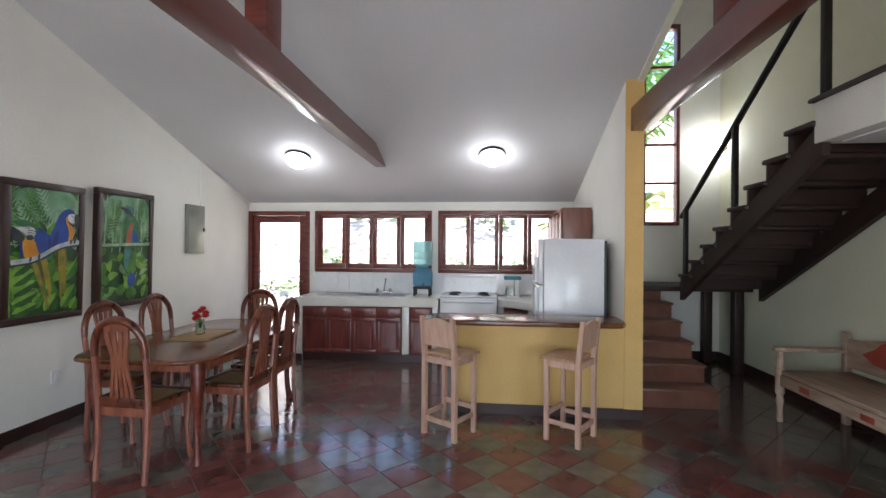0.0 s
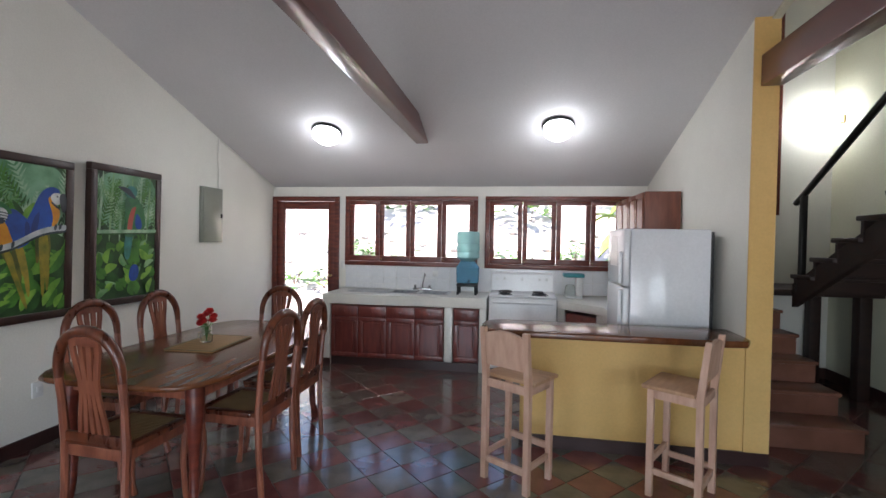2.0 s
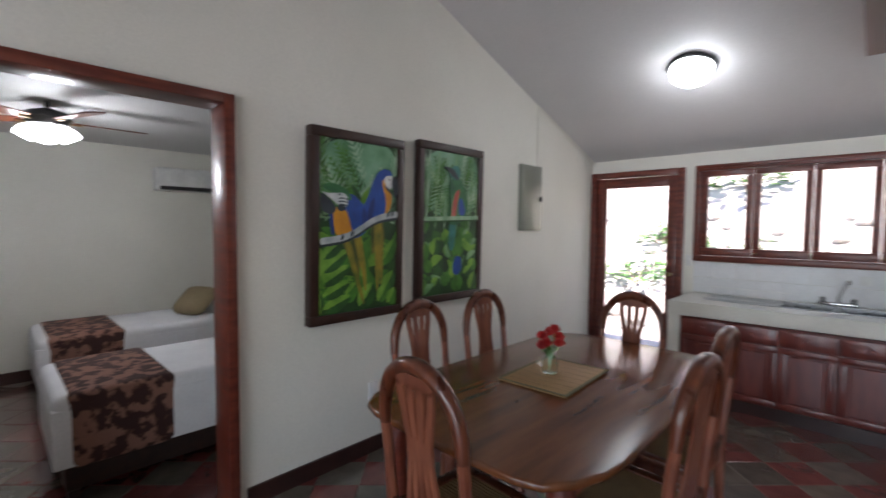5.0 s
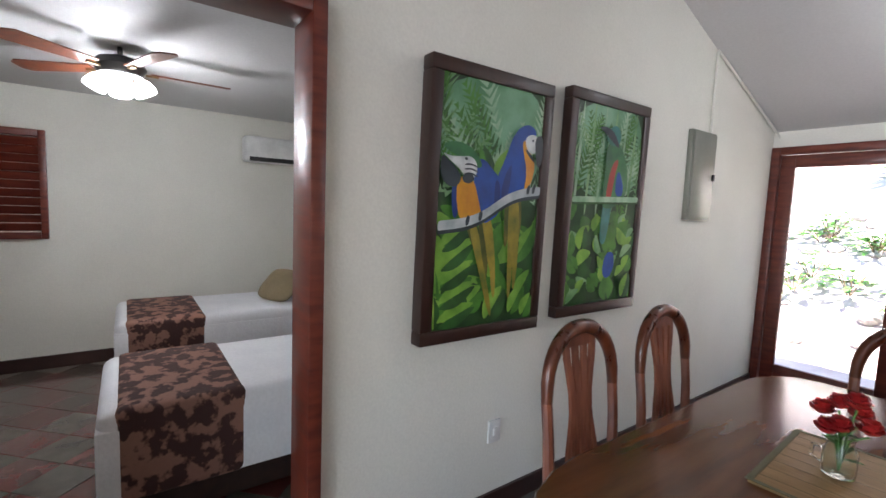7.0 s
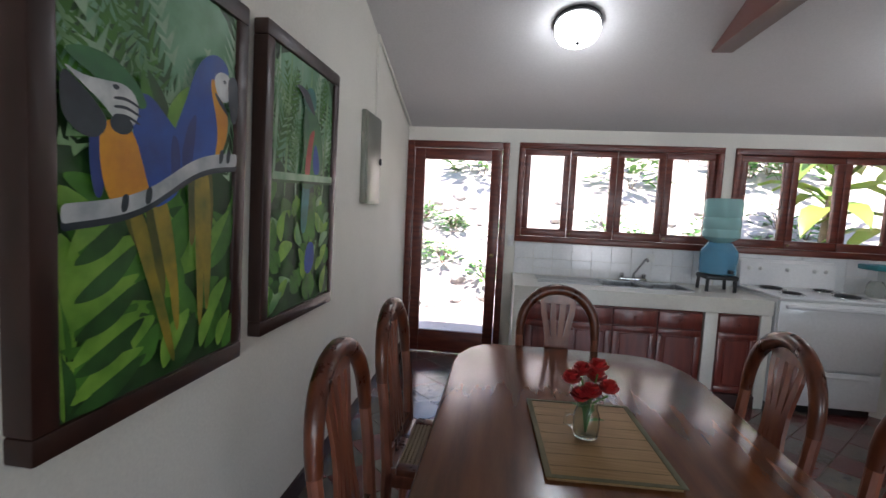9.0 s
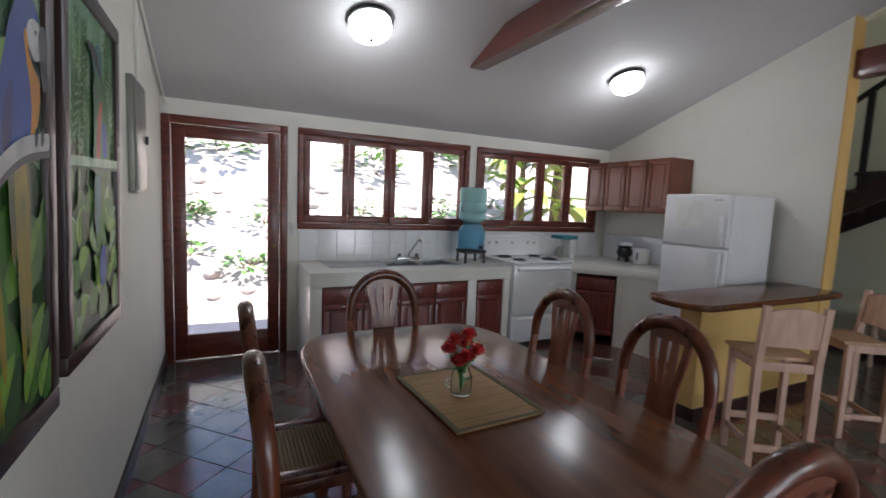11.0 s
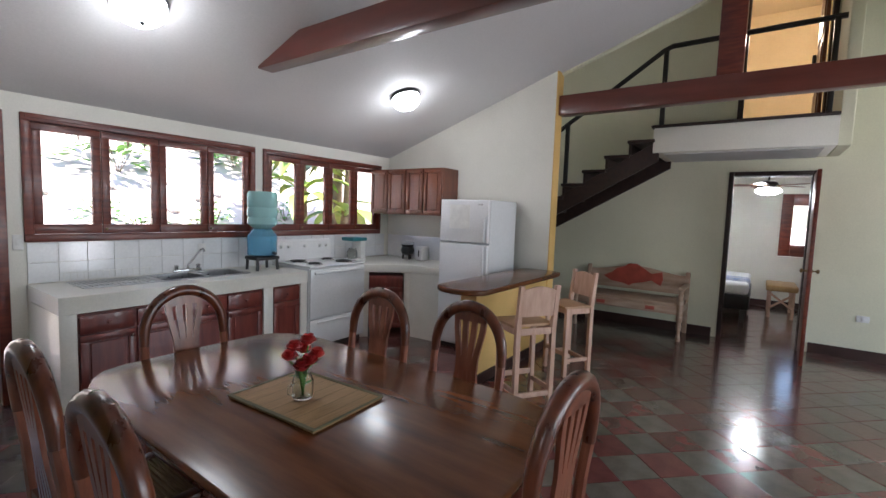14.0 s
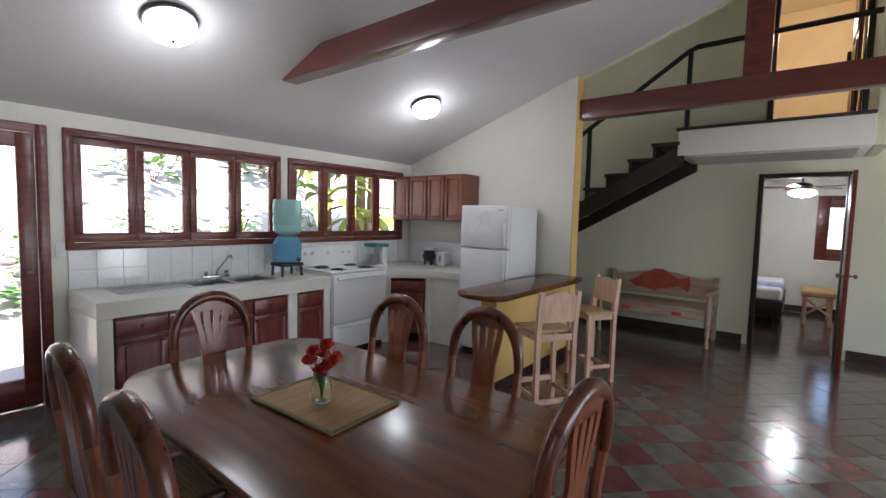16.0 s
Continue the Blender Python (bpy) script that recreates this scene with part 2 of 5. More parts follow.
def lathe(bm, profile, n=24, at=(0, 0, 0)):
    """Turned shape from (radius, z) pairs, with open ends closed."""
    rings = [[bm.verts.new((at[0] + r * math.cos(2 * math.pi * k / n), at[1] + r * math.sin(2 * math.pi * k / n), at[2] + z)) for k in range(n)] for r, z in profile]
    for r0, r1 in zip(rings, rings[1:]):
        for k in range(n):
            bm.faces.new((r0[k], r0[(k + 1) % n], r1[(k + 1) % n], r1[k]))
    for ring in (rings[0], rings[-1]):
        if len(ring) > 2:
            bm.faces.new(ring)
    bmesh.ops.recalc_face_normals(bm, faces=bm.faces)
    return bm


def slab(bm, outline, z0, z1, bevel=0.0, seg=2):
    """A flat plate of the outline [(x, y)...]."""
    lo = [bm.verts.new((x, y, z0)) for x, y in outline]
    hi = [bm.verts.new((x, y, z1)) for x, y in outline]
    n = len(lo)
    fs = [bm.faces.new(lo[::-1]), bm.faces.new(hi)]
    fs += [bm.faces.new((lo[i], lo[(i + 1) % n], hi[(i + 1) % n], hi[i])) for i in range(n)]
    bmesh.ops.recalc_face_normals(bm, faces=fs)
    if bevel:
        es = list(fs[0].edges) + list(fs[1].edges)
        bmesh.ops.bevel(bm, geom=es, offset=bevel, segments=seg, affect="EDGES", profile=0.5)
    return bm


def upright(bm, outline, x0, x1, axis="x"):
    """A plate standing in the plane across the axis; outline [(along, z)...]."""
    def v(a, z, d):
        return bm.verts.new((d, a, z) if axis == "x" else (a, d, z))
    lo = [v(a, z, x0) for a, z in outline]
    hi = [v(a, z, x1) for a, z in outline]
    n = len(lo)
    bm.faces.new(lo[::-1]), bm.faces.new(hi)
    for i in range(n):
        bm.faces.new((lo[i], lo[(i + 1) % n], hi[(i + 1) % n], hi[i]))
    bmesh.ops.recalc_face_normals(bm, faces=bm.faces)
    return bm


# ---- structure ----
XL, XR, SOUTH = -3.70, 3.88, -2.2
PX0, PX1, PY = 1.70, 1.87, 4.45
BAYY, TOP = BACK, 5.45


def west_off(y):
    """The west wall runs slightly out of square."""
    return 0.01 * (BACK - y)


# main floor bed under the tiles
structure("floor", boxm(-9.2, 8.4, SOUTH - 0.2, 7.35, FL - 0.12, FL - 0.006), GROUT, "dark grouted floor of red and grey cement tiles")

bm = bmesh.new()
for x0, x1, z0, z1 in ((-3.87, -3.70, FL, 2.7), (-3.70, -2.627, 2.20, 2.7), (-2.627, -2.53, FL, 2.7), (-2.53, -0.56, FL, 1.19), (-2.53, -0.56, 2.205, 2.7), (-0.56, -0.456, FL, 2.7),
                       (-0.456, 1.50, FL, 1.19), (-0.456, 1.50, 2.205, 2.7), (1.50, PX0, FL, 2.7)):
    box(bm, x0, x1, BACK, BACK + 0.17, z0, z1)
structure("wall_north", bm, PLASTER, "white plastered kitchen wall with door and windows")

bm = bmesh.new()
for y0, y1, z0, z1 in ((SOUTH, 1.62, FL, 4.2), (1.62, 2.70, 2.225, 4.2), (2.70, BACK, FL, 4.2)):
    box(bm, XL - 0.17, XL, y0, y1, z0, z1)
for v in bm.verts:
    v.co.x += west_off(v.co.y)
structure("wall_west", bm, PLASTER, "white plastered wall with two paintings")
bm = bmesh.new()
edge = XL - 0.17
for x0, x1, z0, z1 in SOUTH_OPENINGS:
    box(bm, edge, x0, SOUTH - 0.17, SOUTH, FL, 5.6)
    box(bm, x0, x1, SOUTH - 0.17, SOUTH, z1, 5.6)
    if z0:
        box(bm, x0, x1, SOUTH - 0.17, SOUTH, FL, z0)
    edge = x1
box(bm, edge, XR + 0.17, SOUTH - 0.17, SOUTH, FL, 5.6)
structure("wall_south", bm, PLASTER, "plain white plastered wall with door and windows")

bm = bmesh.new()
for y0, y1, z0, z1 in ((SOUTH, 1.815, FL, 2.55), (1.815, 2.765, 2.235, 2.55), (2.765, BAYY, FL, 2.55), (SOUTH, 1.775, 2.55, 5.6), (1.775, 2.735, 5.03, 5.6), (2.735, BAYY, 2.55, 5.6)):
    box(bm, XR, XR + 0.17, y0, y1, z0, z1)
structure("wall_east", bm, GREENISH, "pale greenish plastered wall behind the stairs")

bm = bmesh.new()
for x0, x1, z0, z1 in ((PX1, 2.73, FL, 5.6), (2.73, 3.28, FL, 1.968), (2.73, 3.28, 5.08, 5.6), (3.28, XR + 0.17, FL, 5.6)):
    box(bm, x0, x1, BAYY, BAYY + 0.17, z0, z1)
structure("wall_stair", bm, PLASTER, "white plastered stairwell wall with tall window")

bm = bmesh.new()
upright(bm, [(PY, FL), (BACK, FL), (BACK, 5.6), (PY, 5.6)], PX0, PX1)
structure("wall_pier", bm, PLASTER, "white partition wall between kitchen and stairs")
structure("trim_pier", boxm(PX0 - 0.003, PX1 + 0.003, PY - 0.012, PY + 0.001, FL, 3.27), OCHRE, "ochre painted end of the partition wall")
bm = bmesh.new()
upright(bm, [(SOUTH, ceil_z(SOUTH) - 0.02), (RIDGE, ceil_z(RIDGE) - 0.02), (PY, ceil_z(PY) - 0.02), (PY, 5.6), (SOUTH, 5.6)], PX1 - 0.06, PX1)
structure("wall_gable", bm, GREENISH, "pale plaster above the edge of the sloped ceiling")

bm = bmesh.new()
upright(bm, [(BACK + 0.3, EAVE - SLOPE * 0.3), (RIDGE, ceil_z(RIDGE)), (SOUTH - 0.2, ceil_z(SOUTH - 0.2)), (SOUTH - 0.2, ceil_z(SOUTH) + 0.4), (RIDGE, ceil_z(RIDGE) + 0.45), (BACK + 0.3, EAVE + 0.4)], XL - 0.2, PX1 - 0.061)
structure("ceiling", bm, CEILING, "sloped grey-white plastered ceiling")
structure("ceiling_stair", boxm(PX1 - 0.06, XR + 0.2, SOUTH - 0.2, BAYY + 0.2, TOP, TOP + 0.15), CEILING, "flat pale ceiling high over the stairs")

# side rooms
for b in ((-7.47, -7.3, -0.6, 5.2, FL, 2.6), (-7.3, -3.87, 5.03, 5.2, FL, 2.6), (-7.3, -3.87, -0.6, -0.43, FL, 2.6)):
    structure("wall_bedroom_west", boxm(*b), PLASTER, "white plastered bedroom walls")
structure("ceiling_bedroom_west", boxm(-7.47, -3.871, -0.6, 5.2, 2.42, 2.56), CEILING, "flat pale bedroom ceiling")
for b in ((7.45, 7.62, -0.5, 1.2, FL, 2.6), (7.45, 7.62, 1.2, 2.05, FL, 0.92), (7.45, 7.62, 1.2, 2.05, 2.13, 2.6), (7.45, 7.62, 2.05, 4.6, FL, 2.6), (4.05, 7.45, 4.43, 4.6, FL, 2.6), (4.05, 7.45, -0.5, -0.33, FL, 2.6)):
    structure("wall_bedroom_east", boxm(*b), PLASTER, "white plastered bedroom walls with window")
structure("ceiling_bedroom_east", boxm(4.051, 7.62, -0.5, 4.6, 2.45, 2.6), CEILING, "flat pale bedroom ceiling")
for b in ((7.45, 7.55, 0.2, 4.6, 2.74, 5.6), (4.05, 7.45, 4.5, 4.6, 2.74, 5.6), (4.05, 7.45, 0.2, 0.3, 2.74, 5.6)):
    structure("wall_upper_room", boxm(*b), ORANGE, "warm lit walls of the upper room")
structure("ceiling_upper_room", boxm(4.05, 7.55, 0.2, 4.6, 5.6, 5.7), ORANGE, "ceiling of the upper room")
structure("floor_upper_room", boxm(XR + 0.1, 7.45, 0.3, 4.5, 2.61, 2.735), STAIRWOOD, "dark wooden floor of the upper room")

# baseboards
bm = bmesh.new()
for b in ((XL, XL + 0.015, 2.76, BACK, FL, 0.02), (XL, XL + 0.015, SOUTH, 1.56, FL, 0.02), (XR - 0.015, XR, 2.83, BAYY, FL, 0.04), (XR - 0.015, XR, SOUTH, 1.755, FL, 0.04),
          (-7.3, -7.285, -0.43, 5.03, FL, 0.03), (7.435, 7.45, -0.33, 4.43, FL, 0.03), (2.7, XR - 0.015, BAYY - 0.015, BAYY, FL, 0.04)):
    box(bm, *b)
for v in bm.verts:
    if -4 < v.co.x < -3.5:
        v.co.x += west_off(v.co.y)
structure("baseboard", bm, BASEB, "dark red-brown painted baseboard")

# ---- doors and windows ----
def glazed(name, label, x0, x1, z0, z1, panes, y=BACK, frame_w=0.06):
    """A wooden casement window in the north wall: outer frame, sashes with panes."""
    w = thing(name, label, "window", None, "", "structure")
    bm = bmesh.new()
    for b in ((x0, x1, z1 - frame_w, z1), (x0, x1, z0, z0 + frame_w), (x0, x0 + frame_w, z0 + frame_w, z1 - frame_w), (x1 - frame_w, x1, z0 + frame_w, z1 - frame_w)):
        box(bm, b[0], b[1], y - 0.03, y + 0.11, b[2], b[3], 0.006)
    part("window_frame", bm, REDWOOD, w)
    part("window_lip", boxm(x0 + 0.025, x1 - 0.025, y - 0.045, y - 0.029, z1 - 0.04, z1 - 0.012, 0.005), REDWOOD, w)
    n = panes
    a0, a1 = x0 + frame_w, x1 - frame_w
    sw = (a1 - a0) / n
    for i in range(n):
        s0, s1, g = a0 + i * sw + 0.003, a0 + (i + 1) * sw - 0.003, 0.062
        bm = bmesh.new()
        for b in ((s0, s1, z1 - frame_w - 0.062, z1 - frame_w - 0.003), (s0, s1, z0 + frame_w + 0.003, z0 + frame_w + 0.082), (s0, s0 + g, z0 + frame_w + 0.082, z1 - frame_w - 0.062), (s1 - g, s1, z0 + frame_w + 0.082, z1 - frame_w - 0.062)):
            box(bm, b[0], b[1], y + 0.0, y + 0.045, b[2], b[3], 0.005)
        sash = part("sash", bm, REDWOOD, w)
        p = part("pane", boxm(s0 + g - 0.005, s1 - g + 0.005, y + 0.02, y + 0.024, z0 + frame_w + 0.077, z1 - frame_w - 0.057), PANE, sash, "clear glass pane")
        p.visible_shadow = False
        if i % 2 == 1:
            bm = lathe(bmesh.new(), [(0.006, 0), (0.012, 0.006), (0.012, 0.014), (0.004, 0.02)], 10)
            bm.transform(pose((s0 + 0.025), y - 0.0, z0 + frame_w + 0.04, 90))
            part("latch", bm, BRASS, sash, "small brass latch")
    return w


glazed("window_1", "red varnished wooden kitchen window with four casements", -2.53, -0.56, 1.19, 2.205, 4)
glazed("window_2", "red varnished wooden kitchen window with four casements", -0.456, 1.50, 1.19, 2.205, 4)

d = thing("door_1", "red varnished wooden door with one tall glass pane", "door", None, "", "structure")
bm = bmesh.new()
for b in ((-3.70, -3.63, FL, 2.20), (-2.697, -2.627, FL, 2.20), (-3.63, -2.697, 2.13, 2.20)):
    box(bm, b[0], b[1], BACK - 0.03, BACK + 0.12, b[2], b[3], 0.006)
part("door_frame", bm, REDWOOD, d)
bm = bmesh.new()
for b in ((-3.625, -3.515, FL + 0.012, 2.125), (-2.812, -2.702, FL + 0.012, 2.125), (-3.515, -2.812, 2.01, 2.125), (-3.515, -2.812, FL + 0.012, 0.16)):
    box(bm, b[0], b[1], BACK + 0.005, BACK + 0.05, b[2], b[3], 0.006)
leaf = part("door_leaf", bm, REDWOOD, d)
p = part("pane", boxm(-3.52, -2.807, BACK + 0.025, BACK + 0.03, 0.155, 2.015), PANE, d, "clear glass pane")
p.visible_shadow = False
bm = lathe(bmesh.new(), [(0.02, 0), (0.02, 0.006), (0.009, 0.012), (0.009, 0.03), (0.022, 0.04), (0.024, 0.055), (0.012, 0.064)], 16)
bm.transform(pose(-2.757, BACK + 0.006, 1.02, 90))
part("door_knob", bm, BRASS, d, "dark brass knob")


def doorway(name, label, x, y0, y1, z0, z1, w, out, material, depth=0.17):
    """Frame lining of an opening in a wall across x; out is the side (+1 or -1) of its proud face."""
    t = thing(name, label, "door frame", None, "", "structure")
    a, b = (x - 0.02, x + depth + 0.02)
    for nm, c in (("jamb", (y0, y0 + w, z0, z1)), ("jamb", (y1 - w, y1, z0, z1)), ("head", (y0 + w, y1 - w, z1 - w, z1))):
        part(nm, boxm(a, b, *c, 0.006), material, t)
    return t


doorway("door_2", "red-brown wooden frame of the open twin bedroom doorway", XL - 0.075, 1.62, 2.70, FL, 2.225, 0.055, 1, REDWOOD)
dr = doorway("door_3", "dark wooden bedroom door standing open into the room", XR, 1.815, 2.765, FL, 2.235, 0.055, -1, STAIRWOOD)
hinge = pose(XR - 0.03, 1.84, 0, 0, 0, 178)
bm = boxm(0, 0.84, -0.02, 0.02, FL + 0.012, 2.17, 0.006)
bm.transform(hinge)
lf = part("door_leaf", bm, REDWOOD, dr, "open red-brown wooden leaf")
bm = bmesh.new()
for s in (1, -1):
    k = lathe(bmesh.new(), [(0.022, 0), (0.022, 0.006), (0.009, 0.012), (0.009, 0.035), (0.024, 0.045), (0.026, 0.06), (0.012, 0.07)], 14)
    k.transform(hinge @ pose(0.775, 0.02 * s, 1.02, -90 * s))
    tmp = bpy.data.meshes.new("tmp")
    k.to_mesh(tmp), k.free()
    bm.from_mesh(tmp)
    bpy.data.meshes.remove(tmp)
part("door_knob", bm, BRASS, dr, "dark brass knob pair")
du = doorway("door_4", "dark wooden upper doorway with a carved leaf standing open", XR, 1.775, 2.735, 2.74, 5.03, 0.06, -1, STAIRWOOD)
bm = boxm(XR + 0.18, XR + 0.98, 1.845, 1.885, 2.76, 4.95, 0.005)
for z0, z1 in ((2.9, 3.35), (3.45, 3.9), (4.0, 4.65)):
    for x0, x1 in ((0.26, 0.55), (0.62, 0.9)):
        box(bm, XR + x0, XR + x1, 1.885, 1.90, z0, z1, 0.012)
part("door_leaf", bm, UPPERCAB, du, "panelled brown leaf")
part("door_handle", boxm(XR + 0.88, XR + 0.94, 1.90, 1.945, 3.75, 3.93, 0.01), BLACK, du, "black iron handle")

w = thing("window_3", "tall narrow stair window with red wooden bars", "window", None, "", "structure")
bm = bmesh.new()
Y = BAYY
for b in ((2.73, 2.78, 1.968, 5.08), (3.235, 3.285, 1.968, 5.08), (2.78, 3.235, 1.968, 2.026), (2.78, 3.235, 5.02, 5.08)):
    box(bm, b[0], b[1], Y - 0.025, Y + 0.11, b[2], b[3], 0.006)
part("window_frame", bm, REDWOOD, w)
for i in range(5):
    z0 = 2.026 + i * 0.6
    p = part("pane", boxm(2.78, 3.235, Y + 0.04, Y + 0.044, z0 + (0.018 if i else 0), z0 + 0.6 - 0.018), PANE, w, "clear glass pane")
    p.visible_shadow = False
    if i:
        part("bar", boxm(2.78, 3.235, Y + 0.0, Y + 0.06, z0 - 0.018, z0 + 0.018, 0.004), REDWOOD, w)

w = thing("window_4", "red wooden bedroom window with a carved leaf", "window", None, "", "structure")
bm = bmesh.new()
for b in ((1.2, 1.32, 0.95, 2.1), (1.87, 2.05, 0.95, 2.1), (1.32, 1.87, 0.95, 1.12), (1.32, 1.87, 1.93, 2.1), (1.56, 1.62, 1.12, 1.93)):
    box(bm, 7.41, 7.55, b[0], b[1], b[2] - 0.02, b[3] + 0.03, 0.006)
part("window_frame", bm, REDWOOD, w)
p = part("pane", boxm(7.49, 7.495, 1.32, 1.87, 1.10, 1.96), PANE, w)
p.visible_shadow = False

# ---- beams ----
for bx, y0, y1, z0, z1, nm in ((-1.145, SOUTH, 5.975, 2.715, 2.93, "beam"), (1.815, SOUTH, PY - 0.015, 2.75, 2.98, "beam")):
    b = thing("tie_beam", "red varnished wooden tie beam with a king post", "beam", None, "roof beams", "structure")
    part("beam", boxm(bx - 0.073, bx + 0.073, y0, y1, z0, z1, 0.008), REDWOOD_Y, b)
    part("king_post", boxm(bx - 0.073, bx + 0.073, RIDGE - 0.11, RIDGE + 0.11, z1 - 0.002, ceil_z(RIDGE) + 0.05, 0.006), REDWOOD, b)

# ---- ceiling lamps ----
def dome_lamp():
    t = thing("ceiling_lamp", "lit white glass dome lamp with dark metal ring", "ceiling lamp", None, "dome lamps of the kitchen")
    part("ring", lathe(bmesh.new(), [(0.02, 0), (0.165, 0), (0.170, -0.012), (0.166, -0.034), (0.15, -0.036), (0.02, -0.03)], 36), BLACK, t, "dark metal ring")
    part("dome", lathe(bmesh.new(), [(0.155, -0.034), (0.156, -0.065), (0.142, -0.105), (0.10, -0.140), (0.045, -0.160), (0.008, -0.163)], 36), DOME, t, "glowing white glass dome")
    part("finial", lathe(bmesh.new(), [(0.010, -0.160), (0.015, -0.170), (0.006, -0.186)], 12), BLACK, t)
    return t


tilt = math.degrees(math.atan(SLOPE))
first = dome_lamp()
first.matrix_basis = pose(LAMPS[0][0], LAMPS[0][1], ceil_z(LAMPS[0][1]), -tilt)
copy_thing(first, pose(LAMPS[1][0], LAMPS[1][1], ceil_z(LAMPS[1][1]), -tilt))

# ---- stairs ----
RISE, TREAD, TREAD2 = 0.198, 0.29, 0.294
LAND, RISE2 = FL + 6 * RISE, 0.185
STEP_Y = (4.81, 5.10, 5.39, 5.67, 5.95, 6.21)
STEP_X = (2.79, 2.78, 2.77, 2.76, 2.76, XR)
st = thing("lower_stairs", "six reddish cement steps beside the partition wall", "stairs")
for k in range(6):
    y0 = STEP_Y[k]
    y1 = BAYY if k == 5 else STEP_Y[k + 1] + 0.02
    x1 = STEP_X[k]
    z1 = FL + RISE * (k + 1)
    if k < 5:
        part("riser", boxm(PX1, x1 - 0.02, y0 + 0.02, y1 + 0.005, FL, z1 - 0.035), STEPRED, st, "", False)
        part("tread", boxm(PX1, x1, y0, y1, z1 - 0.034, z1, 0.010), STEPRED, st, "worn rounded tread")
    else:
        part("riser", boxm(PX1, 2.70, y0 + 0.02, y0 + 0.10, z1 - 0.4, z1 - 0.035), STEPRED, st, "", False)
        part("landing", boxm(PX1, XR, y0, y1, z1 - 0.07, z1, 0.010), STAIRWOOD, st, "dark wooden landing")
for px, py in ((3.72, 6.30), (3.64, 6.98)):
    part("post", boxm(px - 0.06, px + 0.06, py - 0.06, py + 0.06, FL, LAND - 0.07, 0.006), STAIRWOOD, st, "dark supporting post")

FX0, FX1 = 2.83, XR - 0.01
fl = thing("upper_stairs", "dark wooden stair flight with open underside along the wall", "stairs")
for k in range(1, 9):
    y1 = 5.92 - TREAD2 * (k - 1)
    z1 = LAND + RISE2 * k
    part("tread", boxm(FX0 - 0.03, FX1, y1 - TREAD2 - 0.02, y1 + 0.02, z1 - 0.045, z1, 0.012), STAIRWOOD, fl)
    part("riser", boxm(FX0, FX1, y1 - 0.03, y1, z1 - RISE2, z1 - 0.045), STAIRWOOD, fl, "", False)
for sx in (FX0 + 0.01, FX1 - 0.07):
    bm = bmesh.new()
    upright(bm, [(5.96, LAND - 0.16), (5.96, LAND + 0.08), (3.50, 2.56), (3.50, 2.30)], sx, sx + 0.06)
    part("stringer", bm, STAIRWOOD, fl, "dark sloping side board", False)

bl = thing("balcony", "white plastered balcony slab with a dark edge above the bedroom door", "balcony")
part("slab", boxm(2.83, XR, 1.76, 3.57, 2.40, 2.715, 0.01), PLASTER, bl)
part("edging", boxm(2.80, XR, 1.76, 3.60, 2.716, 2.75, 0.012), STAIRWOOD, bl, "dark wooden edge board")
part("soffit", boxm(2.95, XR - 0.05, 1.86, 3.45, 2.388, 2.399), CEILING, bl)
structure("wall_balcony_end", boxm(2.90, XR, 1.64, 1.758, 2.40, TOP, 0.01), GREENISH, "white plastered fin wall closing the balcony")

rl = thing("stair_railing", "black painted steel stair and balcony railing", "railing")
rx = 2.86
def rod(a, b, w=0.024):
    return tube(bmesh.new(), [a, b], w * 1.2, 8)
part("handrail", tube(bmesh.new(), [(rx, 5.98, 2.02), (rx, 5.88, 2.08), (rx, 3.52, 3.68), (rx, 3.42, 3.72), (rx, 1.78, 3.74)], 0.032, 8), RAILMETAL, rl)
for py, z0, z1 in ((5.85, 1.283, 2.10), (4.72, 2.0, 2.87), (3.49, 2.75, 3.70), (1.86, 2.75, 3.74)):
    part("baluster", boxm(rx - 0.026, rx + 0.026, py - 0.026, py + 0.026, z0, z1, 0.004), RAILMETAL, rl)

# ---- wall sconce ----
sc = thing("wall_sconce", "small lit white wall sconce in the stairwell", "wall lamp")
part("backplate", boxm(XR - 0.02, XR, 6.89, 6.97, 3.08, 3.18, 0.006), BRASS, sc)
part("shade", lathe(bmesh.new(), [(0.02, 0), (0.05, 0.02), (0.06, 0.07), (0.05, 0.10)], 18, (XR - 0.09, 6.93, 3.08)), DOME, sc, "glowing glass shade")

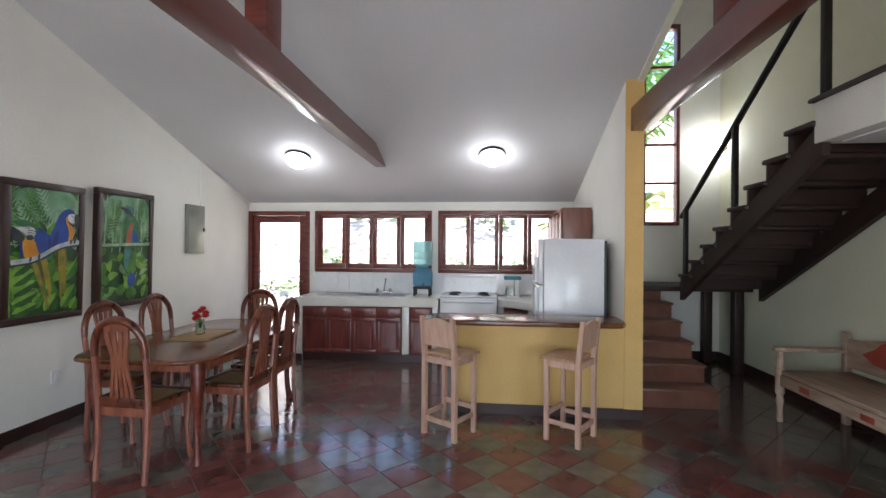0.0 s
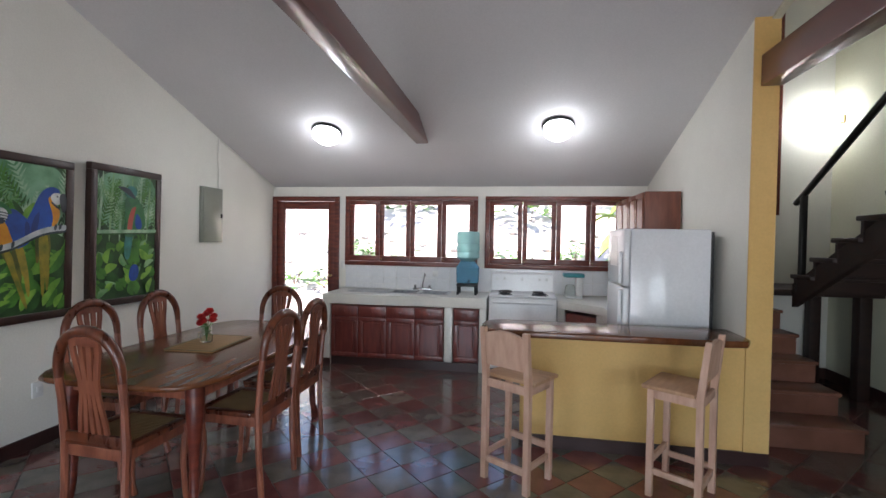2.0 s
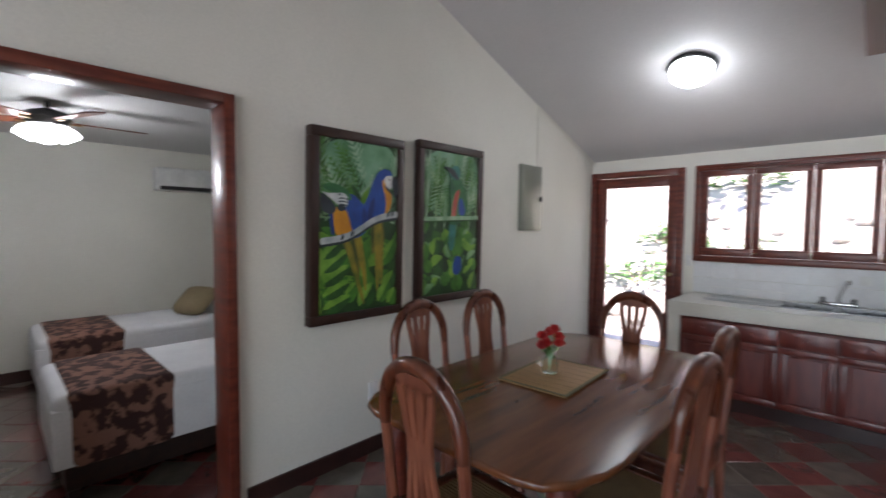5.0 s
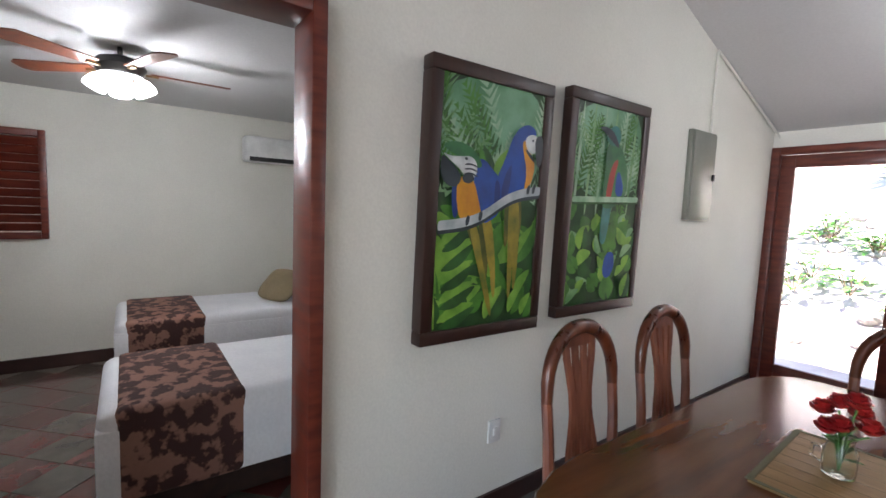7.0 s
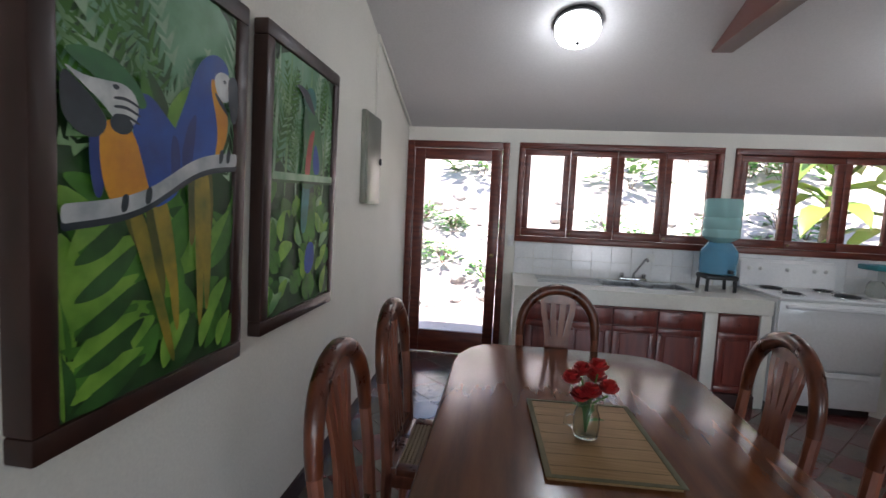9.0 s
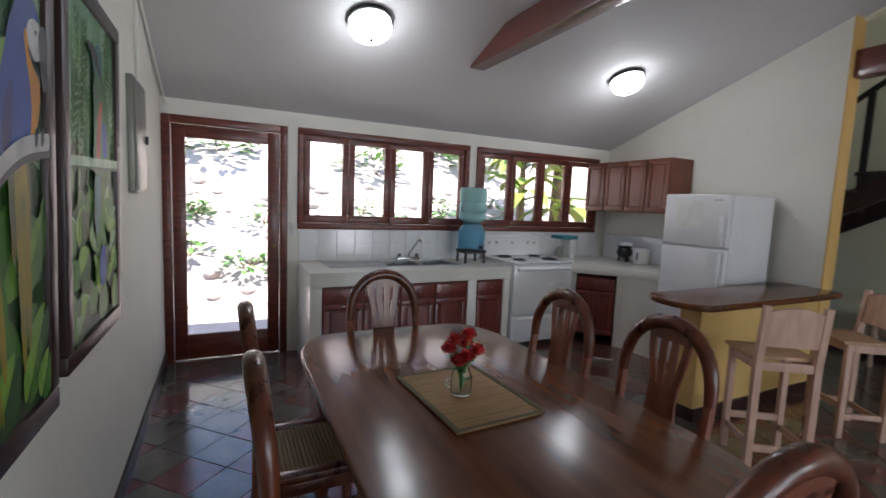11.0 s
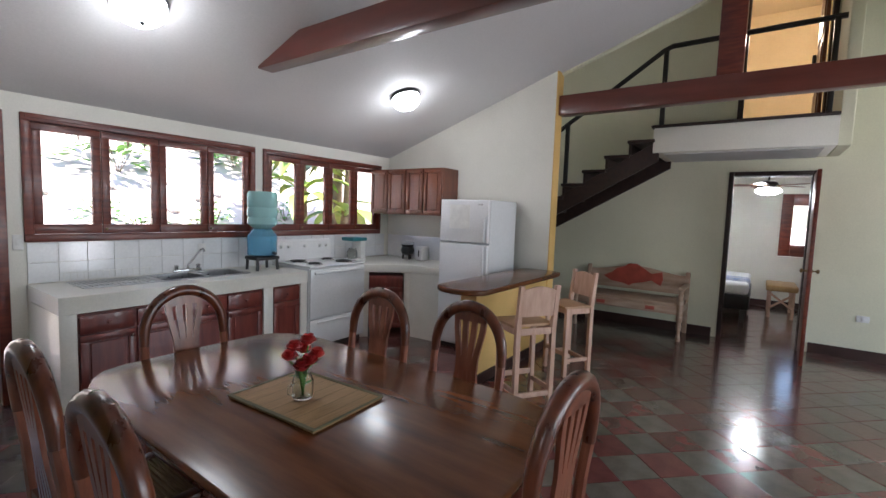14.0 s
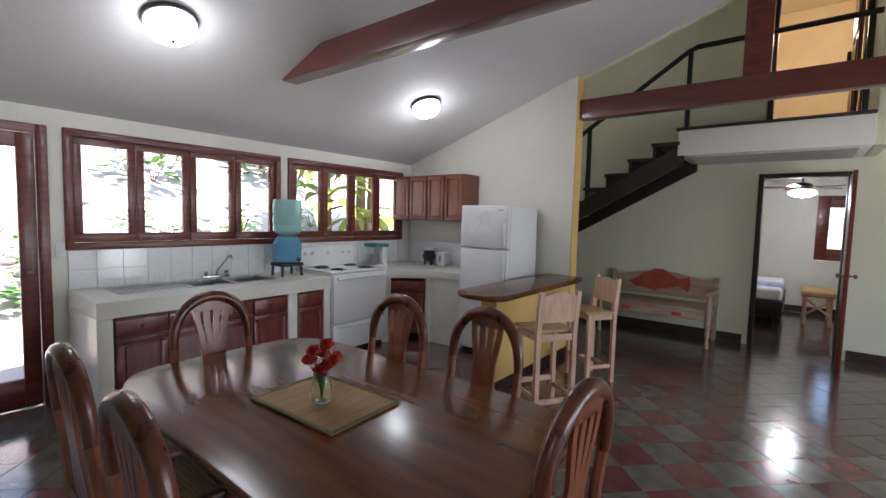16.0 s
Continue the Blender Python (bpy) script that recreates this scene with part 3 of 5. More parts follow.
# ---- kitchen: masonry counters ----
CT = 0.85
def cabinet_unit(name, label, w, h, drawers, doors, material=CABINET, depth=0.03):
    """Front at y=0 facing -y, x from 0 to w, z from 0 to h."""
    t = thing(name, label, "cabinet", None, "kitchen cabinets")
    part("body", boxm(0, w, 0.018, depth + 0.25, 0, h, 0.003), material, t, "", False)
    dh = 0.15 if drawers else 0.0
    for i in range(drawers):
        a, b = i * w / drawers + 0.008, (i + 1) * w / drawers - 0.008
        bm = boxm(a, b, -0.004, 0.017, h - dh, h - 0.012, 0.006)
        dd = part("drawer", bm, material, t)
        k = lathe(bmesh.new(), [(0.006, 0), (0.007, 0.012), (0.015, 0.02), (0.013, 0.028), (0.004, 0.031)], 12)
        k.transform(pose((a + b) / 2, -0.004, h - dh / 2 - 0.006, 90))
        part("knob", k, material, dd)
    for i in range(doors):
        a, b = i * w / doors + 0.008, (i + 1) * w / doors - 0.008
        top = h - dh - 0.012
        bm = bmesh.new()
        s = 0.05
        for c in ((a, b, top - s, top), (a, b, 0.012, 0.012 + s), (a, a + s, 0.012 + s, top - s), (b - s, b, 0.012 + s, top - s)):
            box(bm, c[0], c[1], -0.004, 0.017, c[2], c[3], 0.004)
        box(bm, a + s + 0.012, b - s - 0.012, 0.0, 0.015, 0.012 + s + 0.012, top - s - 0.012, 0.008, 1)
        box(bm, a + s - 0.002, b - s + 0.002, 0.008, 0.017, 0.012 + s - 0.002, top - s + 0.002)
        do = part("door", bm, material, t)
        k = lathe(bmesh.new(), [(0.006, 0), (0.007, 0.012), (0.015, 0.02), (0.013, 0.028), (0.004, 0.031)], 12)
        k.transform(pose(b - 0.028 if i % 2 == 0 else a + 0.028, -0.004, top - 0.05, 90))
        part("knob", k, material, do)
    return t


CF = 6.40
ct = thing("kitchen_counter", "cream masonry counter with tiled worktop and inset sink", "counter")
bm = slab(bmesh.new(), [(-2.525, 6.30), (-0.372, 6.37), (-0.372, 6.605), (-2.525, 6.605)], CT - 0.13, CT, 0.004)
box(bm, -2.525, -0.372, 6.985, BACK - 0.004, CT - 0.13, CT)
box(bm, -2.525, -1.72, 6.606, 6.984, CT - 0.12, CT - 0.0005)
box(bm, -0.93, -0.372, 6.606, 6.984, CT - 0.12, CT - 0.0005)
part("worktop", bm, COUNTER, ct, "", False)
part("side_wall", boxm(-2.525, -2.42, 6.31, BACK - 0.004, FL, CT - 0.13, 0.006), COUNTER, ct)
part("pillar", boxm(-0.905, -0.80, 6.365, 6.60, FL, CT - 0.13, 0.005), COUNTER, ct)
part("pillar", boxm(-0.46, -0.375, 6.375, BACK - 0.004, FL, CT - 0.13, 0.005), COUNTER, ct)
part("plinth", boxm(-2.42, -0.46, 6.36, 6.60, FL, 0.019), BASEB, ct, "dark red plinth")
part("toe_trim", boxm(-2.53, -2.41, 6.296, 6.309, FL, 0.0), BASEB, ct, "dark red plinth")
c1 = cabinet_unit("base_cabinet", "dark red wooden base cabinet of four doors and drawers", 1.50, 0.69, 4, 4)
c1.matrix_basis = pose(-2.414, 6.318, 0.02, 0, 0, 1.7)
c2 = cabinet_unit("base_cabinet", "narrow dark red wooden base cabinet beside the stove", 0.325, 0.69, 1, 1)
c2.matrix_basis = pose(-0.793, 6.372, 0.02)

# sink
sk = thing("double_sink", "stainless steel sink with two bowls and drainer", "sink")
for x0, x1 in ((-1.715, -1.345), (-1.305, -0.935)):
    bm = boxm(x0, x1, 6.61, 6.98, CT - 0.118, CT + 0.003)
    top = max(bm.faces, key=lambda f: f.calc_center_median().z)
    bmesh.ops.inset_region(bm, faces=[top], thickness=0.012)
    top = min((f for f in bm.faces if abs(f.calc_center_median().z - CT - 0.003) < 1e-4), key=lambda f: (f.calc_center_median().xy - Vector(((x0 + x1) / 2, 6.795))).length)
    down = bmesh.ops.extrude_discrete_faces(bm, faces=[top])["faces"]
    bmesh.ops.translate(bm, verts=down[0].verts, vec=(0, 0, -0.11))
    part("bowl", bm, STEEL, sk, "", False)
bm = bmesh.new()
for b in ((-2.30, -1.72, 6.58, 7.0, CT + 0.001, CT + 0.007), (-1.72, -0.92, 6.58, 6.612, CT + 0.001, CT + 0.008), (-1.72, -0.92, 6.978, 7.01, CT + 0.001, CT + 0.008), (-1.347, -1.303, 6.612, 6.978, CT - 0.004, CT + 0.008), (-0.937, -0.90, 6.612, 6.978, CT + 0.001, CT + 0.008)):
    box(bm, *b, 0.002)
for i in range(14):
    box(bm, -2.27 + i * 0.038, -2.255 + i * 0.038, 6.62, 6.96, CT + 0.006, CT + 0.012)
part("rim", bm, STEEL, sk, "", False)
ta = thing("faucet", "chrome kitchen faucet with angled spout and two handles", "faucet")
part("base", boxm(-1.47, -1.20, 7.0, 7.04, CT + 0.002, CT + 0.04, 0.01), CHROME, ta)
part("spout", tube(bmesh.new(), [(-1.33, 7.02, CT + 0.03), (-1.33, 7.01, CT + 0.08), (-1.27, 6.88, CT + 0.24), (-1.265, 6.85, CT + 0.25), (-1.262, 6.83, CT + 0.225)], [0.013, 0.012, 0.011, 0.011, 0.012], 10), CHROME, ta)
for hx in (-1.44, -1.23):
    part("handle", lathe(bmesh.new(), [(0.016, 0), (0.02, 0.02), (0.024, 0.035), (0.01, 0.045)], 12, (hx, 7.02, CT + 0.04)), CHROME, ta)

# wire dish rack on the drainer
rk = thing("dish_rack", "white wire dish rack on the drainboard", "dish rack")
for i in range(15):
    x = -2.32 + i * 0.045
    part("wire", tube(bmesh.new(), [(x, 6.70, CT + 0.014), (x, 6.97, CT + 0.014), (x, 6.985, CT + 0.085)], 0.0025, 5), WHITEPLASTIC, rk)
for y, z in ((6.70, 0.014), (6.97, 0.018), (6.985, 0.085)):
    part("rail", tube(bmesh.new(), [(-2.34, y, CT + z), (-1.67, y, CT + z)], 0.003, 5), WHITEPLASTIC, rk)

# water bottle
def shell(profile, wall=0.005):
    """Outer profile followed by the inner face, for a thin hollow vessel."""
    return profile + [(max(0.004, q - wall), z - (wall if k == 0 else 0)) for k, (q, z) in enumerate(profile[::-1])][:-1] + [(0.004, profile[0][1] + wall)]


wb = thing("water_dispenser_bottle", "two stacked blue-green water bottles on a black stand", "water bottle")
bx, by = -0.66, 6.78
for dx in (-0.12, 0.12):
    for dy in (-0.1, 0.1):
        part("stand_leg", tube(bmesh.new(), [(bx + dx, by + dy, CT), (bx + dx * 0.95, by + dy * 0.95, CT + 0.14)], 0.016, 8), BLACK, wb)
part("stand_ring", boxm(bx - 0.14, bx + 0.14, by - 0.12, by + 0.12, CT + 0.11, CT + 0.152, 0.015), BLACK, wb, "black stand")
part("lower_bottle", lathe(bmesh.new(), shell([(0.060, 0.152), (0.150, 0.163), (0.156, 0.206), (0.150, 0.239), (0.156, 0.271), (0.156, 0.369), (0.120, 0.412), (0.102, 0.445)]), 28, (bx, by, CT)), BLUEPLASTIC, wb, "blue bottle full of water")
part("tap", boxm(bx + 0.02, bx + 0.05, by - 0.20, by - 0.145, CT + 0.175, CT + 0.21, 0.006), BLACK, wb, "small black tap")
part("upper_bottle", lathe(bmesh.new(), shell([(0.072, 0.445), (0.120, 0.472), (0.154, 0.499), (0.156, 0.542), (0.146, 0.570), (0.156, 0.597), (0.156, 0.651), (0.146, 0.678), (0.156, 0.705), (0.156, 0.814), (0.144, 0.846), (0.048, 0.852)]), 28, (bx, by, CT)), TEALPLASTIC, wb, "empty teal bottle")

# stove
so = thing("electric_stove", "white enamel electric stove with coil burners", "stove")
S0, S1, SY = -0.345, 0.49, 6.36
part("body", boxm(S0, S1, SY + 0.03, 7.08, -0.03, 0.87, 0.008), ENAMEL, so)
part("kick", boxm(S0 + 0.02, S1 - 0.02, SY + 0.06, 6.9, FL, -0.03), BLACK, so)
part("cooktop", boxm(S0 - 0.003, S1 + 0.003, SY, 7.08, 0.871, 0.895, 0.01), ENAMEL, so)
od = part("oven_door", boxm(S0 + 0.006, S1 - 0.006, SY, SY + 0.029, 0.30, 0.86, 0.01), ENAMEL, so)
part("oven_handle", boxm(S0 + 0.05, S1 - 0.05, SY - 0.03, SY - 0.003, 0.80, 0.83, 0.01), ENAMEL, od)
dw = part("drawer", boxm(S0 + 0.006, S1 - 0.006, SY, SY + 0.029, -0.02, 0.285, 0.01), ENAMEL, so)
part("drawer_grip", boxm(S0 + 0.10, S1 - 0.10, SY - 0.012, SY - 0.001, 0.235, 0.255, 0.005), ENAMEL, dw)
bm = bmesh.new()
upright(bm, [(7.0, 0.895), (7.085, 0.895), (7.085, 1.15), (7.05, 1.15), (7.02, 1.12)], S0, S1)
bp = part("back_panel", bm, ENAMEL, so)
for kx in (S0 + 0.08, S0 + 0.18, S1 - 0.18, S1 - 0.08, (S0 + S1) / 2):
    k = lathe(bmesh.new(), [(0.022, 0), (0.022, 0.01), (0.015, 0.012), (0.014, 0.03)], 14)
    k.transform(pose(kx, 7.012, 1.06, 90))
    part("knob", k, WHITEPLASTIC, bp)
for cx, cy, r in ((S0 + 0.2, SY + 0.18, 0.075), (S1 - 0.2, SY + 0.18, 0.095), (S0 + 0.2, SY + 0.48, 0.095), (S1 - 0.2, SY + 0.48, 0.075)):
    bu = part("drip_pan", lathe(bmesh.new(), [(r + 0.02, 0.895), (r + 0.018, 0.90), (r, 0.897), (0.01, 0.896)], 24, (cx, cy, 0)), CHROME, so, "chrome drip pan")
    pts = [(cx + (0.015 + (r - 0.015) * i / 60) * math.cos(i * 0.38), cy + (0.015 + (r - 0.015) * i / 60) * math.sin(i * 0.38), 0.906) for i in range(61)]
    part("coil", tube(bmesh.new(), pts, 0.006, 6), BLACK, bu, "black spiral coil")

# corner counter under the upper cabinets
cc = thing("corner_counter", "cream masonry corner counter with cut-off front", "counter")
out = [(0.50, 6.45), (0.95, 6.0), (0.98, 5.55), (PX0 - 0.004, 5.55), (PX0 - 0.004, BACK - 0.004), (0.50, BACK - 0.004)]
part("worktop", slab(bmesh.new(), out, CT - 0.10, CT, 0.006), COUNTER, cc)
part("side_wall", slab(bmesh.new(), [(0.505, 6.46), (0.585, 6.385), (0.585, BACK - 0.01), (0.505, BACK - 0.01)], FL, CT - 0.10), COUNTER, cc, "", False)
part("side_wall", slab(bmesh.new(), [(0.90, 6.06), (0.955, 6.01), (0.985, 5.56), (PX0 - 0.01, 5.56), (PX0 - 0.01, 5.7), (1.05, 5.7), (1.05, 6.06)], FL, CT - 0.10), COUNTER, cc, "", False)
c3 = cabinet_unit("base_cabinet", "dark red wooden corner base cabinet of two doors", 0.44, 0.69, 1, 2)
c3.matrix_basis = pose(0.592, 6.388, 0.02, 0, 0, -45.5)
part("splash_slab", boxm(PX0 - 0.03, PX0 - 0.006, 5.55, BACK - 0.03, CT + 0.001, CT + 0.33, 0.004), WHITETILE, cc, "white backsplash slab")

# upper cabinets
def upper(y0, y1, doors, z0=1.495, z1=2.13):
    u = cabinet_unit("upper_cabinet", "brown wooden wall cabinet with two doors", y1 - y0, z1 - z0, 0, doors, UPPERCAB, 0.13)
    u.matrix_basis = pose(1.30, y1, z0, 0, 0, -90)
    return u


upper(6.42, BACK - 0.005, 2)
upper(5.80, 6.415, 2)

# refrigerator
fr = thing("refrigerator", "white two-door refrigerator with top freezer", "refrigerator")
FX, FW, FY0, FY1 = 0.905, 1.61, 4.86, 5.52
part("body", boxm(FX + 0.06, FW, FY0, FY1, -0.05, 1.70, 0.012), FRIDGE, fr)
part("back_grille", boxm(FW + 0.001, FW + 0.03, FY0 + 0.02, FY1 - 0.02, 0.05, 1.68), BLACK, fr, "black condenser back")
part("foot_plate", boxm(FX + 0.07, FW - 0.02, FY0 + 0.02, FY1 - 0.02, FL, -0.05), BLACK, fr)
top = part("freezer_door", boxm(FX, FX + 0.056, FY0, FY1, 1.20, 1.70, 0.016, 3), FRIDGE, fr)
bot = part("fridge_door", boxm(FX, FX + 0.056, FY0, FY1, -0.02, 1.185, 0.016, 3), FRIDGE, fr)
part("handle", boxm(FX - 0.035, FX - 0.001, FY0 + 0.03, FY0 + 0.06, 1.22, 1.5, 0.01), FRIDGE, top)
part("handle", boxm(FX - 0.035, FX - 0.001, FY0 + 0.03, FY0 + 0.06, 0.75, 1.165, 0.01), FRIDGE, bot)
part("paper_note", boxm(FX - 0.003, FX - 0.001, 5.1, 5.38, 1.36, 1.64), WHITEPLASTIC, top, "white paper sheet")
part("badge", boxm(FX - 0.004, FX - 0.001, 4.93, 5.0, 1.635, 1.655), STEEL, top, "small grey badge")

# coffee maker, clay pot, toaster
cm = thing("coffee_maker", "white coffee maker with glass jug and teal lid", "coffee maker")
part("base", boxm(0.62, 0.84, 6.70, 6.93, CT, CT + 0.03, 0.01), WHITEPLASTIC, cm)
part("column", boxm(0.76, 0.84, 6.72, 6.91, CT + 0.03, CT + 0.30, 0.012), WHITEPLASTIC, cm)
part("jug", lathe(bmesh.new(), [(0.05, 0.03), (0.07, 0.06), (0.065, 0.13), (0.045, 0.17)], 20, (0.69, 6.81, CT)), JARGLASS, cm, "clear glass jug")
part("lid", boxm(0.60, 0.86, 6.70, 6.93, CT + 0.27, CT + 0.32, 0.015), TEALLID, cm, "teal lid")
cp = thing("clay_pot", "small dark clay pot on three feet", "pot")
part("bowl", lathe(bmesh.new(), [(0.03, 0.05), (0.085, 0.08), (0.10, 0.13), (0.085, 0.17), (0.075, 0.18), (0.095, 0.21), (0.085, 0.21), (0.065, 0.18), (0.02, 0.08)], 22, (1.50, 6.52, CT)), BLACK, cp)
for a in (0, 2.1, 4.2):
    part("foot", tube(bmesh.new(), [(1.50 + 0.06 * math.cos(a), 6.52 + 0.06 * math.sin(a), CT + 0.08), (1.50 + 0.07 * math.cos(a), 6.52 + 0.07 * math.sin(a), CT)], 0.014, 7), BLACK, cp)
part("lid", lathe(bmesh.new(), [(0.088, 0.212), (0.09, 0.24), (0.07, 0.25), (0.01, 0.252)], 20, (1.50, 6.52, CT)), ENAMEL, cp, "white lid")
to = thing("toaster", "white upright toaster with a dark lever slot", "toaster")
part("body", boxm(1.42, 1.58, 6.18, 6.32, CT, CT + 0.20, 0.025, 3), WHITEPLASTIC, to)
part("slot", boxm(1.416, 1.4195, 6.24, 6.26, CT + 0.06, CT + 0.15), BLACK, to)

# ---- bar counter ----
ba = thing("bar_counter", "ochre painted breakfast bar with a varnished wooden top", "bar counter")
part("wall", boxm(0.035, PX0 - 0.004, PY, PY + 0.17, 0.012, 0.83), OCHRE, ba, "", False)
part("plinth", boxm(0.03, PX1 + 0.004, PY - 0.014, PY + 0.175, FL, 0.011), BASEB, ba, "dark red painted plinth", False)
N = 14
oval = [(-0.12 + 0.20 * 0 + 0.17 * math.cos(math.pi / 2 + math.pi * i / N) , 4.50 + 0.26 * math.sin(math.pi / 2 + math.pi * i / N)) for i in range(N + 1)]
part("top", slab(bmesh.new(), oval + [(1.50, 4.24), (1.63, 4.26), (1.68, 4.34), (PX0 - 0.004, 4.46), (PX0 - 0.004, 4.76)], 0.832, 0.882, 0.014, 3), TABLEWOOD, ba, "rounded dark varnished top")

# ---- dining set ----
tb = thing("dining_table", "long varnished dark wooden dining table with rounded ends", "table")
TX0, TX1, TY0, TY1 = -2.86, -1.70, 2.89, 4.86
cx, cy = (TX0 + TX1) / 2, (TY0 + TY1) / 2
def top_outline(inset=0.0):
    """Straight sides that curve in at both ends."""
    pts = []
    for sx, sy in ((1, -1), (1, 1), (-1, 1), (-1, -1)):
        arc = [(cx + sx * (0.58 - inset), cy + sy * 0.62), (cx + sx * (0.565 - inset), cy + sy * 0.74), (cx + sx * (0.52 - inset), cy + sy * 0.86), (cx + sx * (0.45 - inset), cy + sy * (0.945 - inset)), (cx + sx * (0.36 - inset), cy + sy * (0.975 - inset)), (cx + sx * 0.15, cy + sy * (0.985 - inset))]
        pts += arc[::-1] if sx * sy < 0 else arc
    return pts


part("tabletop", slab(bmesh.new(), top_outline(), 0.712, 0.745, 0.012, 3), TABLEWOOD, tb)
bm = bmesh.new()
for b in ((cx - 0.42, cx + 0.42, cy - 0.80, cy - 0.77), (cx - 0.42, cx + 0.42, cy + 0.77, cy + 0.80), (cx - 0.46, cx - 0.43, cy - 0.76, cy + 0.76), (cx + 0.43, cx + 0.46, cy - 0.76, cy + 0.76)):
    box(bm, b[0], b[1], b[2], b[3], 0.62, 0.7118, 0.003)
part("apron", bm, LEGWOOD, tb)
for sx in (-1, 1):
    for sy in (-1, 1):
        x, y = cx + sx * 0.42, cy + sy * 0.77
        prof = [(0.69, 0.052, 0), (0.60, 0.052, 0.004), (0.52, 0.05, 0.014), (0.42, 0.041, 0.01), (0.30, 0.032, 0.0), (0.18, 0.027, -0.004), (0.04, 0.027, 0.002), (FL + 0.04, 0.034, 0.016), (FL, 0.036, 0.02)]
        part("leg", tube(bmesh.new(), [(x + sx * o, y + sy * o, z) for z, r, o in prof][::-1], [r for z, r, o in prof][::-1], 12), REDWOOD, tb)


def chair(label):
    """Faces +y; back at -y; origin under the seat."""
    t = thing("dining_chair", label, "chair", None, "chairs round the dining table")
    # back posts and the arch above
    for s in (-1, 1):
        part("back_leg", tube(bmesh.new(), [(s * 0.197, -0.23, FL), (s * 0.198, -0.21, 0.20), (s * 0.20, -0.205, 0.45), (s * 0.205, -0.222, 0.68), (s * 0.207, -0.237, 0.80)], [0.02, 0.021, 0.024, 0.021, 0.021], 8), LEGWOOD, t, "lighter worn back leg")
        part("front_leg", tube(bmesh.new(), [(s * 0.205, 0.22, FL), (s * 0.195, 0.20, 0.0), (s * 0.19, 0.19, 0.2), (s * 0.20, 0.205, 0.36), (s * 0.197, 0.195, 0.43)], [0.024, 0.016, 0.018, 0.028, 0.027], 8), LEGWOOD, t)
    arc = [(0.207 * math.cos(a), -0.237 - 0.025 * math.sin(a), 0.80 + 0.265 * math.sin(a) ** 0.8) for a in [math.pi * i / 18 for i in range(19)]]
    part("arch", tube(bmesh.new(), arc, [0.022] + [0.024 + 0.006 * math.sin(math.pi * i / 18) for i in range(1, 18)] + [0.022], 10), CHAIRWOOD, t, "glossy dark bent arch")
    # pierced splat: lower fan, waist, upper leaf
    def rib(name, pts, w, parent, label=""):
        bm = bmesh.new()
        rows = []
        for x, z in pts:
            y = -0.205 - (z - 0.45) * 0.11
            rows.append([bm.verts.new(p) for p in ((x - w, y - 0.007, z), (x + w, y - 0.007, z), (x + w, y + 0.007, z), (x - w, y + 0.007, z))])
        bm.faces.new(rows[0][::-1]), bm.faces.new(rows[-1])
        for r0, r1 in zip(rows, rows[1:]):
            for k in range(4):
                bm.faces.new((r0[k], r0[(k + 1) % 4], r1[(k + 1) % 4], r1[k]))
        bmesh.ops.recalc_face_normals(bm, faces=bm.faces)
        return part(name, bm, LEGWOOD, parent, label, False)
    splat = rib("splat", [(0, 0.735), (0, 0.80)], 0.066, t, "waist of the pierced fan splat")
    for i in range(5):
        u = (i - 2) / 2
        rib("rib", [(u * 0.088, 0.50), (u * 0.078, 0.58), (u * 0.058, 0.68), (u * 0.05, 0.74)], 0.0125, splat)
    for i in range(4):
        u = (i - 1.5) / 1.5
        rib("rib", [(u * 0.05, 0.795), (u * 0.062, 0.86), (u * 0.078, 0.94), (u * 0.082, 1.0)], 0.0155, splat)
    rib("rib", [(0, 0.985), (0, 1.035)], 0.098, splat)
    part("back_rail", boxm(-0.19, 0.19, -0.222, -0.198, 0.455, 0.505, 0.005), CHAIRWOOD, t)
    bm = bmesh.new()
    for b in ((-0.225, 0.225, 0.175, 0.225), (-0.215, 0.215, -0.215, -0.165), (-0.225, -0.17, -0.165, 0.175), (0.17, 0.225, -0.165, 0.175)):
        box(bm, *b, 0.432, 0.462, 0.008)
    part("seat_frame", bm, CHAIRWOOD, t)
    bm = bmesh.new()
    for i in range(21):
        x = -0.17 + i * 0.017
        box(bm, x - 0.0045, x + 0.0045, -0.166, 0.176, 0.448, 0.452)
        box(bm, -0.171, 0.171, -0.166 + i * 0.0171 - 0.0045, -0.166 + i * 0.0171 + 0.0045, 0.452, 0.455)
    tagged(part("cane_seat", bm, CANE, t, "open woven cane seat", False), kind="stuff")
    bm = bmesh.new()
    for b in ((-0.19, 0.19, 0.185, 0.205), (-0.19, 0.19, -0.21, -0.19), (-0.205, -0.185, -0.19, 0.185), (0.185, 0.205, -0.19, 0.185)):
        box(bm, *b, 0.37, 0.431, 0.004)
    part("seat_rail", bm, LEGWOOD, t)
    return t


ch = chair("dark varnished wooden dining chair with arched back and cane seat")
ch.matrix_basis = pose(-2.21, 3.02, 0, 0, 0, -3)
for x, y, a in ((-2.32, 4.65, 180), (-3.09 + 0.24, 3.59, -90), (-3.09 + 0.24, 4.22, -90), (-1.80, 3.55, 88), (-1.85, 4.12, 90)):
    copy_thing(ch, pose(x, y, 0, 0, 0, a))

